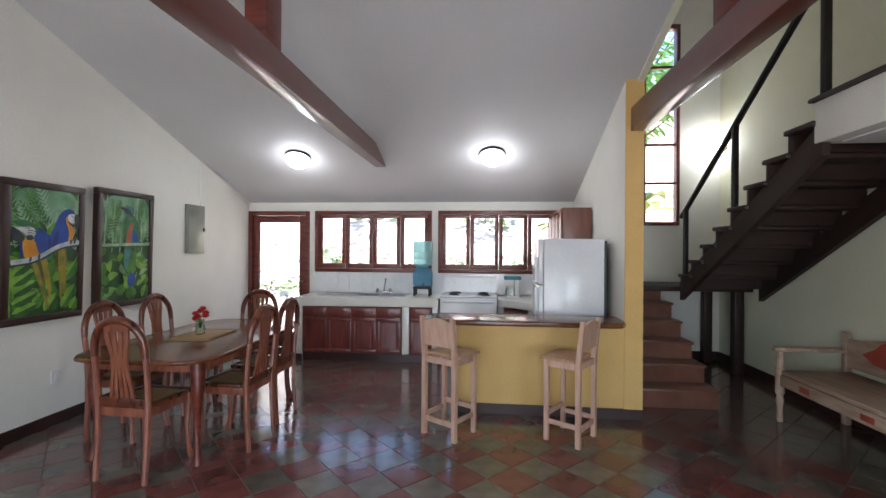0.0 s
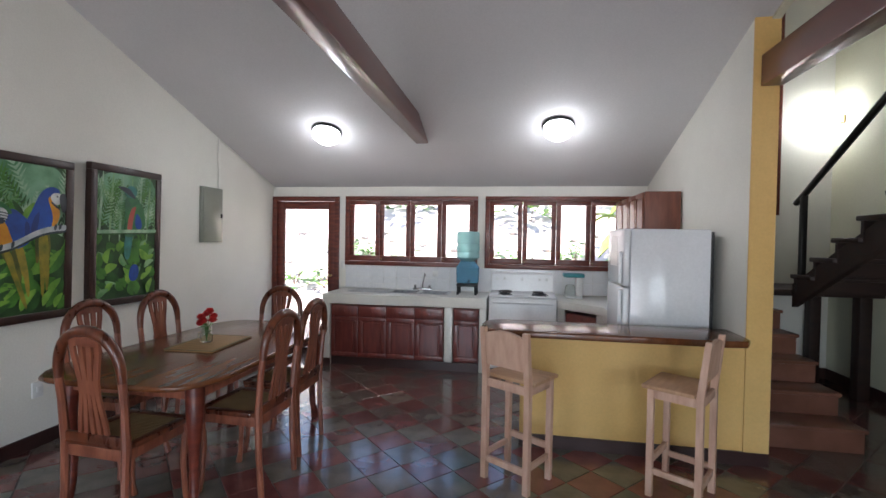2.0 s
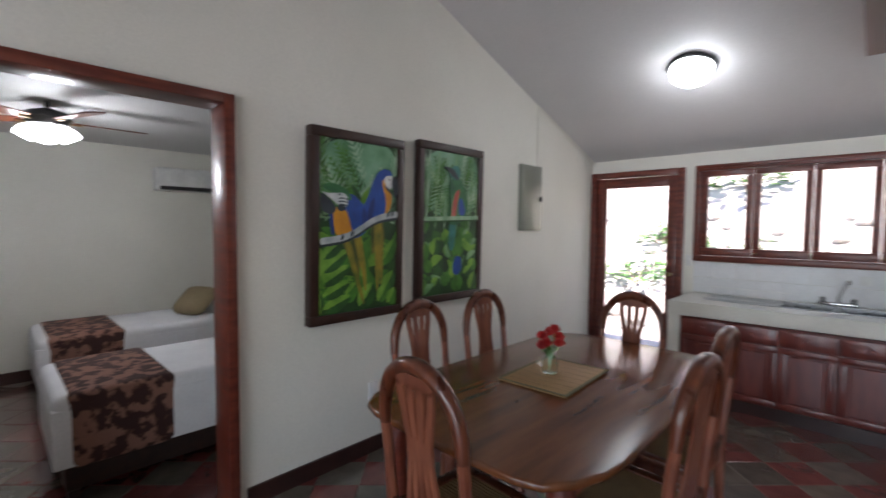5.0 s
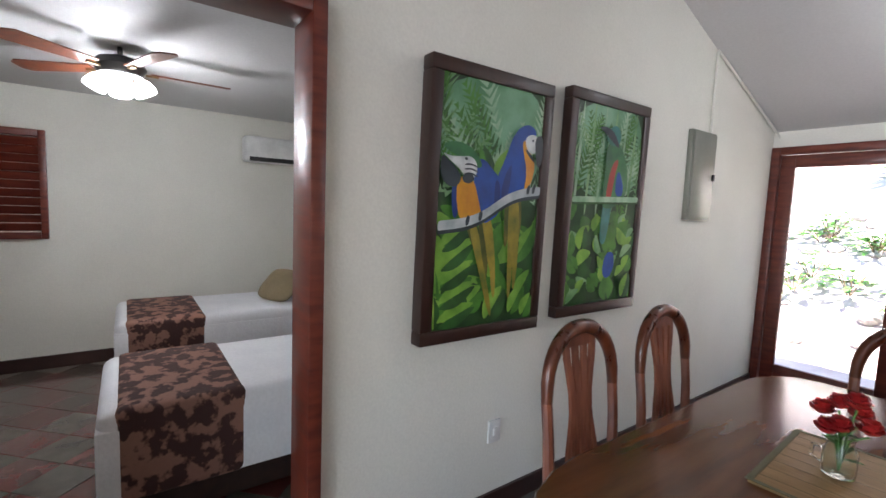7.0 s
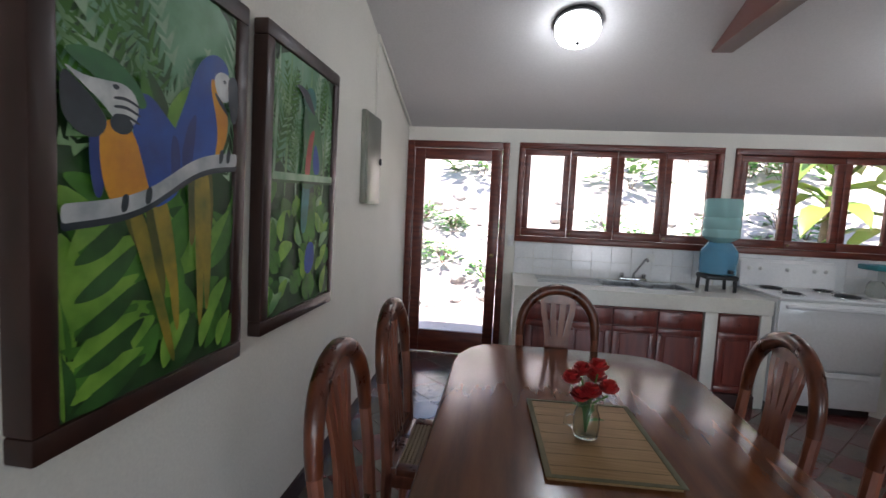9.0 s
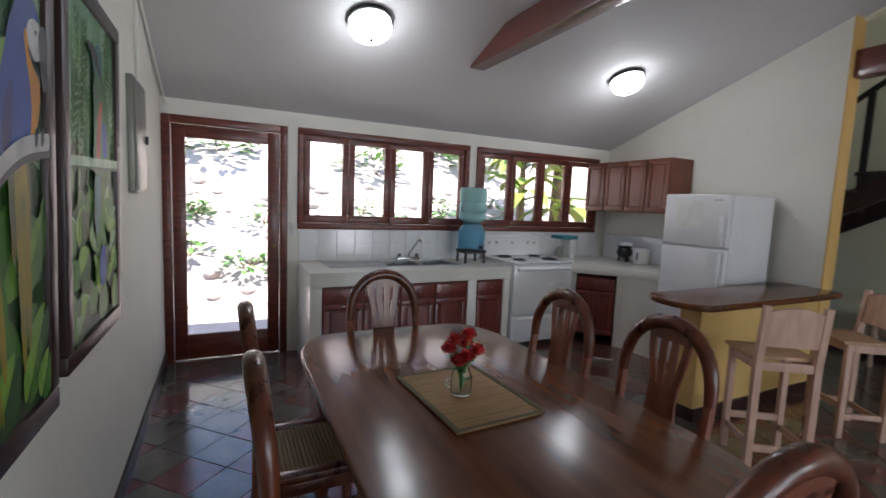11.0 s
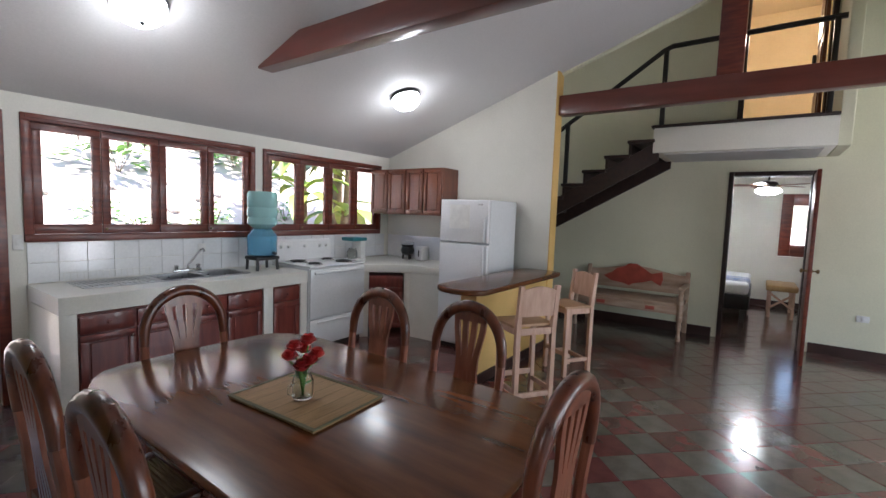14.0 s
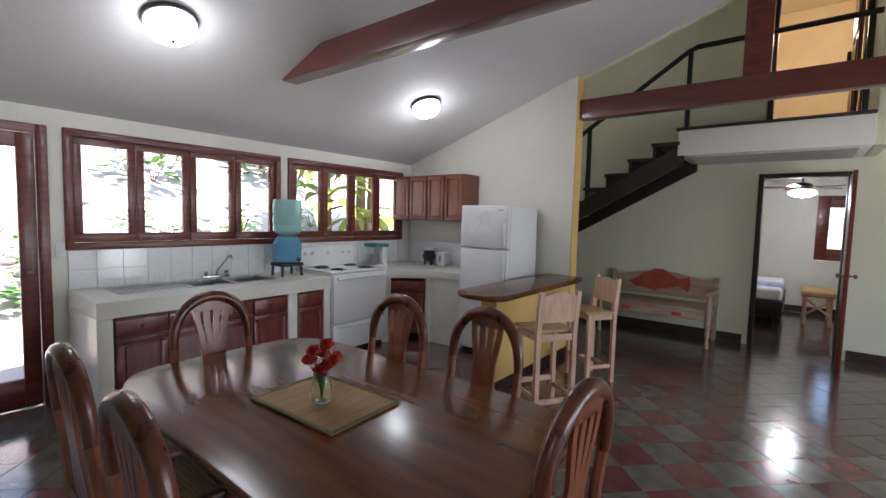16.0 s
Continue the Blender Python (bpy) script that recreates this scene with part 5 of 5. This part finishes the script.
for nm, lab, b in (("wall_switch", "cream wall switch plate beside the glass door", (-2.60, -2.535, BACK - 0.012, BACK, 1.13, 1.25)), ("wall_outlet", "cream outlet plate low on the wall", (XL + 0.033, XL + 0.049, 3.62, 3.70, 0.30, 0.42)), ("wall_outlet", "cream outlet plate low on the wall", (XR - 0.012, XR, 1.2, 1.32, 0.38, 0.46)), ("wall_outlet", "white outlet plate above the worktop", (-1.20, -1.12, BACK - 0.018, BACK - 0.010, 1.05, 1.13))):
    o = thing(nm, lab, "switch" if "switch" in nm else "outlet")
    part("plate", boxm(*b, 0.003), WHITEPLASTIC, o)
    ctr = ((b[0] + b[1]) / 2, (b[2] + b[3]) / 2, (b[4] + b[5]) / 2)
    part("rocker", boxm(ctr[0] - 0.014, ctr[0] + 0.014, ctr[1] - 0.013, ctr[1] + 0.013, ctr[2] - 0.02, ctr[2] + 0.02, 0.003) if b[1] - b[0] < 0.03 else boxm(ctr[0] - 0.014, ctr[0] + 0.014, b[2] - 0.004, b[2] - 0.0005, ctr[2] - 0.02, ctr[2] + 0.02, 0.001), WHITEPLASTIC, o)

# ---- carved bench ----
bn = thing("carved_bench", "worn wooden bench with a red carved fish on the back", "bench")
B0, B1, BX0, BX1 = 3.13, 4.60, 3.17, XR - 0.02
part("seat", boxm(BX0 + 0.03, BX1 - 0.02, B0 + 0.04, B1 - 0.04, 0.38, 0.42, 0.01), BENCHWOOD, bn)
part("front_rail", boxm(BX0 + 0.02, BX0 + 0.05, B0 + 0.05, B1 - 0.05, 0.27, 0.379, 0.006), BENCHWOOD, bn)
bm = bmesh.new()
pts = [(B0 + 0.05, 0.47), (B1 - 0.05, 0.47)] + [(B1 - 0.05 - (B1 - B0 - 0.1) * i / 20, 0.74 + 0.09 * math.sin(math.pi * i / 20) ** 2) for i in range(21)]
upright(bm, pts, BX1 - 0.07, BX1 - 0.035)
part("back_board", bm, BENCHWOOD, bn, "", False)
fish = [(0.0, 0.0), (0.14, 0.07), (0.20, 0.13), (0.30, 0.16), (0.38, 0.22), (0.50, 0.22), (0.62, 0.15), (0.72, 0.09), (0.86, 0.13), (0.88, 0.02), (0.85, -0.08), (0.72, -0.01), (0.60, -0.05), (0.46, -0.08), (0.40, -0.12), (0.30, -0.09), (0.12, -0.07)]
bm = bmesh.new()
upright(bm, [(4.34 - u * 0.98, 0.64 + v) for u, v in fish], BX1 - 0.088, BX1 - 0.071)
part("fish_carving", bm, FISHRED, bn, "red painted carved fish", False)
for y in (B0 + 0.03, B1 - 0.03):
    part("front_leg", lathe(bmesh.new(), [(0.022, FL), (0.03, FL + 0.03), (0.022, 0.02), (0.036, 0.12), (0.026, 0.17), (0.04, 0.19), (0.04, 0.44), (0.028, 0.47), (0.036, 0.52), (0.025, 0.57), (0.03, 0.60)], 14, (BX0 + 0.04, y, 0)), BENCHWOOD, bn, "turned front leg")
    part("back_leg", boxm(BX1 - 0.08, BX1 - 0.02, y - 0.03, y + 0.03, FL, 0.80, 0.01), BENCHWOOD, bn)
    part("armrest", boxm(BX0 - 0.02, BX1 - 0.08, y - 0.035, y + 0.035, 0.60, 0.64, 0.015, 3), BENCHWOOD, bn)
    part("side_rail", boxm(BX0 + 0.06, BX1 - 0.08, y - 0.02, y + 0.02, 0.28, 0.379, 0.005), BENCHWOOD, bn)
for y in (3.53, 4.2):
    part("rosette", boxm(BX0 + 0.012, BX0 + 0.019, y - 0.06, y + 0.06, 0.30, 0.35, 0.002), FISHRED, bn, "faded red flower")

# ---- bedroom things ----
def bed(label, x0, x1, y0, y1, top, runner=True):
    t = thing("single_bed", label, "bed")
    part("base", boxm(x0 + 0.05, x1 - 0.05, y0 + 0.05, y1, -0.02, 0.28, 0.01), STAIRWOOD, t)
    part("mattress", boxm(x0, x1, y0, y1, 0.281, top, 0.06, 4), LINEN, t, "white sheeted mattress")
    part("sheet_skirt", boxm(x0 - 0.004, x1 + 0.004, y0 - 0.004, y1, 0.14, top - 0.08, 0.01), LINEN, t)
    if runner:
        part("runner", boxm(x0 - 0.012, x1 + 0.012, y0 + 0.06, y0 + 0.62, 0.12, top + 0.012, 0.05, 4), RUNNER, t, "dark brown floral runner")
    for x in (x0 + 0.08, x1 - 0.08):
        for y in (y0 + 0.09, y1 - 0.09):
            part("foot", boxm(x - 0.03, x + 0.03, y - 0.03, y + 0.03, FL, -0.02), STAIRWOOD, t)
    return t


bed("white single bed with a dark floral runner", -5.25, -4.36, 1.98, 4.1, 0.56)
bed("white single bed with a dark floral runner by the wall", -6.95, -6.05, 2.02, 3.9, 0.56)
def pillow(name, label, m, at, size):
    bm = bmesh.new()
    bmesh.ops.create_uvsphere(bm, u_segments=24, v_segments=14, radius=1)
    for v in bm.verts:
        x, y, z = v.co
        f = lambda a: math.copysign(abs(a) ** 0.55, a)
        v.co = (f(x) * size[0], f(y) * size[1], z * size[2] * (0.55 + 0.45 * (1 - max(abs(x), abs(y)) ** 2)))
    ob = part(name, bm, m)
    ob.matrix_basis = at
    return tagged(ob, label, "pillow")


pillow("cushion", "khaki cushion leaning on the pillow", KHAKI, pose(-6.45, 3.34, 0.70, 42, 0, 25), (0.22, 0.19, 0.09))
pillow("pillow", "plump white pillow on the bed", LINEN, pose(-6.5, 3.64, 0.66, 25), (0.32, 0.2, 0.1))
pillow("cushion", "khaki cushion leaning on the pillow", KHAKI, pose(-4.86, 3.72, 0.76, 55, 0, 5), (0.22, 0.19, 0.09))


def fan(label, at, colour, z_ceiling):
    t = thing("ceiling_fan", label, "ceiling fan", at)
    part("rod", tube(bmesh.new(), [(0, 0, 0.04), (0, 0, z_ceiling)], 0.014, 8), RAILMETAL, t)
    part("motor", lathe(bmesh.new(), [(0.03, 0.07), (0.12, 0.04), (0.14, 0.0), (0.12, -0.05), (0.05, -0.07)], 24), RAILMETAL, t)
    for k in range(5):
        bm = slab(bmesh.new(), [(0.16, -0.045), (0.58, -0.07), (0.62, -0.04), (0.62, 0.04), (0.58, 0.07), (0.16, 0.045)], -0.018, -0.01)
        bm.transform(pose(0, 0, 0, 0, 0, 72 * k + 20) @ pose(0, 0, 0, 10))
        b = part("blade", bm, UPPERCAB, t, "", False)
        bm = boxm(0.10, 0.20, -0.012, 0.012, -0.03, -0.019)
        bm.transform(pose(0, 0, 0, 0, 0, 72 * k + 20))
        part("bracket", bm, BRASS, b)
    for k in range(4):
        bm = lathe(bmesh.new(), [(0.02, 0), (0.05, -0.03), (0.065, -0.08), (0.06, -0.10)], 14)
        bm.transform(pose(0, 0, -0.06, 0, 0, 90 * k) @ pose(0.09, 0, 0, 0, -28))
        part("shade", bm, DOME, t, "glowing frosted shade")
    return t


fan("ceiling fan with lit glass shades in the twin bedroom", pose(-5.5, 2.1, 2.30), UPPERCAB, 0.12)
fan("ceiling fan with lit glass shades in the bedroom", pose(5.82, 2.3, 2.20), UPPERCAB, 0.25)

ac = thing("air_conditioner", "white split air conditioner high on the wall", "air conditioner")
part("body", boxm(-7.3, -7.10, 3.15, 4.0, 1.93, 2.20, 0.03, 3), WHITEPLASTIC, ac)
part("vent", boxm(-7.16, -7.095, 3.19, 3.96, 1.935, 1.98, 0.004), BLACK, ac)
ac = thing("air_conditioner", "white split air conditioner on the warm upper wall", "air conditioner")
part("body", boxm(7.25, 7.45, 2.6, 3.4, 4.2, 4.46, 0.03, 3), WHITEPLASTIC, ac)
part("vent", boxm(7.245, 7.29, 2.64, 3.36, 4.205, 4.24, 0.004), BLACK, ac)
lv = thing("louvred_shutter", "red wooden louvred window shutter in the twin bedroom", "shutter")
bm = bmesh.new()
for b in ((0.95, 1.0, 1.1, 2.05), (1.5, 1.55, 1.1, 2.05), (1.0, 1.5, 1.1, 1.16), (1.0, 1.5, 1.99, 2.05)):
    box(bm, -7.3, -7.25, *b, 0.005)
part("frame", bm, REDWOOD, lv)
for k in range(11):
    bm = boxm(-0.004, 0.004, 1.0, 1.5, -0.04, 0.04)
    bm.transform(pose(-7.275, 0, 1.205 + k * 0.074, 0, 35))
    part("slat", bm, REDWOOD, lv, "", False)

b2 = thing("double_bed", "dark framed bed with blue and white bedding", "bed")
part("base", boxm(5.22, 7.25, 2.42, 3.9, 0.12, 0.36, 0.02), RAILMETAL, b2)
part("mattress", boxm(5.24, 7.25, 2.44, 3.88, 0.361, 0.56, 0.06, 4), LINEN, b2, "white sheet")
part("blanket", boxm(5.50, 6.00, 2.43, 3.89, 0.40, 0.60, 0.07, 4), BLUELINEN, b2, "folded blue blanket")
for x in (5.30, 7.15):
    for y in (2.5, 3.8):
        part("foot", boxm(x - 0.04, x + 0.04, y - 0.04, y + 0.04, FL, 0.12), RAILMETAL, b2)
wbn = thing("bamboo_bench", "low bamboo bench with patterned cushion", "bench")
part("cushion", boxm(6.10, 7.00, 1.75, 2.2, 0.38, 0.48, 0.03, 3), BAMBOO, wbn)
for x in (6.16, 6.94):
    for y in (1.81, 2.14):
        part("leg", tube(bmesh.new(), [(x, y, FL), (x, y, 0.38)], 0.025, 8), PINE, wbn)
part("brace", tube(bmesh.new(), [(6.14, 1.81, 0.08), (6.14, 2.14, 0.34)], 0.018, 8), PINE, wbn)
part("brace", tube(bmesh.new(), [(6.14, 2.14, 0.08), (6.14, 1.81, 0.34)], 0.018, 8), PINE, wbn)

# ---- outside ----
def ground_z(x, y):
    b = max(0.0, y - 9.2)
    return -0.1 + 0.5 * b + 0.10 * noise.noise(Vector((x * 0.6, y * 0.6, 0))) * min(1, b + 0.3) + 0.03 * noise.noise(Vector((x * 2.5, y * 2.5, 3)))


bm = bmesh.new()
NX, NY = 90, 60
grid = [[bm.verts.new((x, y, ground_z(x, y))) for x in [-16 + 32 * i / NX for i in range(NX + 1)]] for y in [7.30 + 24 * j / NY for j in range(NY + 1)]]
for r0, r1 in zip(grid, grid[1:]):
    for a in range(NX):
        bm.faces.new((r0[a], r0[a + 1], r1[a + 1], r1[a]))
structure("ground", bm, EARTH, "sunlit dry earth slope behind the house")
structure("ground_far", boxm(-400, 400, -400, 400, -0.6, -0.5), EARTH, "flat ground around the house")

rng = random.Random(11)
proto = []
for k in range(6):
    bm = bmesh.new()
    bmesh.ops.create_icosphere(bm, subdivisions=2, radius=1)
    for v in bm.verts:
        v.co *= 1 + 0.28 * noise.noise(v.co * 1.3 + Vector((k * 7, 0, 0)))
        v.co.z *= 0.65
    me = bpy.data.meshes.new("rock")
    bm.to_mesh(me), bm.free()
    me.materials.append(STONE)
    proto.append(me)
for i in range(130):
    x, y = rng.uniform(-6.5, 3.5), 9.0 + rng.random() ** 1.5 * 4
    o = tagged(new("rock", proto[i % 6]), "grey field stone lying on the earth slope", "rock", "stones on the slope")
    s = rng.uniform(0.05, 0.16)
    o.matrix_basis = pose(x, y, ground_z(x, y) + s * 0.15, 0, 0, rng.uniform(0, 360)) @ Matrix.Diagonal((s * rng.uniform(0.8, 1.4), s, s, 1))


def bush(x, y, n, r, h, ll):
    bm = bmesh.new()
    z = ground_z(x, y)
    for i in range(n):
        a, q = rng.uniform(0, 6.28), rng.random() ** 0.6
        p = (x + r * q * math.cos(a), y + r * q * math.sin(a), z + h * (0.1 + rng.random() * (1.1 - 0.6 * q)))
        leaf_mesh(bm, p, (math.cos(a) + rng.uniform(-0.6, 0.6), math.sin(a) + rng.uniform(-0.6, 0.6), rng.uniform(-0.1, 0.7)), (0, 0, 1), ll * rng.uniform(0.6, 1.3), ll * 0.5, 0.3)
    t = thing("shrub", "low leafy green shrub on the slope", "shrub", None, "shrubs on the slope")
    part("foliage", bm, LEAF, t, "", False)
    bm = bmesh.new()
    for k in range(5):
        a = k * 1.26
        tube(bm, [(x, y, z - 0.05), (x + 0.5 * r * math.cos(a), y + 0.5 * r * math.sin(a), z + h * 0.7)], 0.008, 5)
    part("stems", bm, STEM, t)


for i in range(34):
    x = rng.uniform(-6.0, 3.2)
    if -3.6 < x < -2.7 and i % 3:
        x += 1.3
    bush(x, rng.uniform(9.6, 11.0) + (i % 3) * 0.6, 55, rng.uniform(0.22, 0.45), rng.uniform(0.25, 0.5), 0.15)
for i in range(26):
    bush(rng.uniform(-2.4, 2.6), rng.uniform(9.5, 10.4), 60, rng.uniform(0.25, 0.4), rng.uniform(0.3, 0.5), 0.14)
for i in range(9):
    bush(rng.uniform(-9, 5.5), rng.uniform(13.0, 18.0), 90, rng.uniform(0.6, 1.1), rng.uniform(0.8, 1.6), 0.32)


def banana(x, y, h, seed):
    r = random.Random(seed)
    z = ground_z(x, y)
    t = thing("banana_plant", "banana plant with broad green and yellow leaves", "banana plant")
    part("trunk", tube(bmesh.new(), [(x, y, z - 0.1), (x + 0.03, y, z + h * 0.5), (x + 0.05, y, z + h)], [0.11, 0.09, 0.05], 12), STEM, t, "brown sheathed trunk")
    for k in range(8):
        a = k * 0.785 + r.uniform(-0.3, 0.3)
        bm = bmesh.new()
        leaf_mesh(bm, (x + 0.05, y, z + h * r.uniform(0.85, 1.0)), (math.cos(a), math.sin(a), r.uniform(0.2, 1.2)), (0, 0, 1), r.uniform(0.9, 1.5), 0.36, r.uniform(0.5, 1.0))
        part("leaf", bm, BANANA, t)


banana(2.2, 9.9, 1.7, 1)
banana(2.9, 9.5, 1.5, 2)
banana(2.7, 10.6, 2.0, 3)
banana(3.8, 10.4, 2.2, 4)

tr = thing("tree", "broad leafy tree behind the stair window", "tree")
tz = ground_z(3.6, 10.5)
part("trunk", tube(bmesh.new(), [(3.6, 10.5, tz - 0.1), (3.65, 10.5, tz + 2.2), (3.5, 10.6, tz + 4.9)], [0.14, 0.10, 0.05], 10), STEM, tr)
bm = bmesh.new()
for i in range(10):
    a = i * 0.63
    tube(bm, [(3.6, 10.5, tz + 3.4 + 0.12 * i), (3.6 + 1.0 * math.cos(a), 10.5 + 1.0 * math.sin(a), tz + 4.2 + 0.18 * i)], [0.04, 0.012], 6)
part("limbs", bm, STEM, tr)
bm = bmesh.new()
for i in range(900):
    a, e, q = rng.uniform(0, 6.28), rng.uniform(-1, 1), rng.random() ** 0.4
    rr = 1.7 * q * (0.8 + 0.35 * noise.noise(Vector((math.cos(a) * 2, math.sin(a) * 2, e * 2))))
    p = (3.5 + rr * math.cos(a) * math.sqrt(1 - e * e), 10.5 + rr * math.sin(a) * math.sqrt(1 - e * e), tz + 4.9 + 1.3 * q * e)
    leaf_mesh(bm, p, (math.cos(a), math.sin(a), rng.uniform(-0.8, 0.4)), (0, 0, 1), rng.uniform(0.18, 0.34), 0.12, 0.3)
tagged(part("crown", bm, LEAF, tr, "", False), kind="stuff")

ev = thing("thatch_eave", "ragged palm thatch fringe hanging outside the windows", "thatch", None, "", "stuff")
bm = bmesh.new()
for i in range(300):
    x = -2.4 + rng.random() * 4.2
    z = 2.27 + rng.uniform(-0.03, 0.05)
    l = rng.uniform(0.02, 0.16)
    tube(bm, [(x, 7.75 + rng.uniform(0, 0.1), z + 0.12), (x + rng.uniform(-0.02, 0.02), 7.72, z - l)], [0.012, 0.003], 4)
part("fringe", bm, THATCH, ev, "", False)
part("thatch_layer", boxm(-3.9, 2.2, 7.3, 7.9, 2.30, 2.36), THATCH, ev)

# ---- wall tiles above the worktop ----
tw, th = 0.196, 0.166
tile_me = bpy.data.meshes.new("tile")
bm = boxm(0.0015, tw - 0.0015, -0.008, 0, 0.0015, th - 0.0015, 0.0015, 1)
bm.to_mesh(tile_me), bm.free()
tile_me.materials.append(WHITETILE)
for x0, n in ((-2.52, 10), (-0.55, 11)):
    bs = tagged(part("backsplash", boxm(x0, x0 + n * tw, BACK - 0.006, BACK - 0.001, CT + 0.004, CT + 0.004 + 2 * th), COUNTER, None, "", False), "white glazed tile backsplash above the worktop", "", "", "structure")
    for i in range(n):
        for j in range(2):
            o = new("tile", tile_me)
            o.parent = bs
            o.location = (x0 + i * tw, BACK - 0.0065, CT + 0.004 + j * th)

# ---- floor tiles ----
SIDE = 0.278
floor_ob = bpy.data.objects["floor"]
def tile_mesh(m):
    bm = bmesh.new()
    h = SIDE / 2 - 0.0022
    box(bm, -h, h, -h, h, -0.008, 0, 0.0025, 1)
    me = bpy.data.meshes.new("tile")
    bm.to_mesh(me), bm.free()
    me.materials.append(m)
    return me


near = [tile_mesh(TILERED), tile_mesh(TILEGREY)]
rest = [[], []]
trng = random.Random(5)
c45 = math.sqrt(0.5)
count = 0
spots = []
for i in range(-50, 51):
    for j in range(-50, 51):
        x = -0.238 + SIDE * (i * c45 + j * c45)
        y = 2.753 + SIDE * (-i * c45 + j * c45)
        if not (-7.2 < x < 7.4 and SOUTH < y < BACK) or (x > XR + 0.2 and not -0.3 < y < 4.4) or (x < XL - 0.2 and not -0.4 < y < 5.0):
            continue
        red = (i + j) % 2 == 0
        if trng.random() < 0.06:
            red = not red
        spots.append((math.hypot(x + 1.0, y - 3.0), x, y, 0 if red else 1))
spots.sort()
for n, (d, x, y, k) in enumerate(spots):
    rz, dz = 45 + trng.uniform(-0.35, 0.35), trng.uniform(-0.0012, 0.0006)
    if n < 300:
        o = new("tile", near[k])
        o.parent = floor_ob
        o.matrix_basis = pose(x, y, FL + dz, trng.uniform(-0.12, 0.12), trng.uniform(-0.12, 0.12), rz)
    else:
        rest[k].append((x, y, dz, rz))
for k, m in ((0, TILERED), (1, TILEGREY)):
    vs, fs = [], []
    h = SIDE / 2 - 0.0022
    for x, y, z, rz in rest[k]:
        c, s = math.cos(radians(rz)), math.sin(radians(rz))
        b = len(vs)
        for dzz, q in ((-0.008, h), (-0.0015, h), (0, h - 0.002)):
            for u, v in ((-q, -q), (q, -q), (q, q), (-q, q)):
                vs.append((x + u * c - v * s, y + u * s + v * c, FL + z + dzz))
        for r in (0, 4):
            for q in range(4):
                fs.append((b + r + q, b + r + (q + 1) % 4, b + r + 4 + (q + 1) % 4, b + r + 4 + q))
        fs.append((b + 8, b + 9, b + 10, b + 11))
    me = bpy.data.meshes.new("floor_tiles")
    me.from_pydata(vs, [], fs)
    me.materials.append(m)
    o = new("floor_tiles", me)
    o.parent = floor_ob
    tagged(o, "cement floor tiles", "", "", "stuff")

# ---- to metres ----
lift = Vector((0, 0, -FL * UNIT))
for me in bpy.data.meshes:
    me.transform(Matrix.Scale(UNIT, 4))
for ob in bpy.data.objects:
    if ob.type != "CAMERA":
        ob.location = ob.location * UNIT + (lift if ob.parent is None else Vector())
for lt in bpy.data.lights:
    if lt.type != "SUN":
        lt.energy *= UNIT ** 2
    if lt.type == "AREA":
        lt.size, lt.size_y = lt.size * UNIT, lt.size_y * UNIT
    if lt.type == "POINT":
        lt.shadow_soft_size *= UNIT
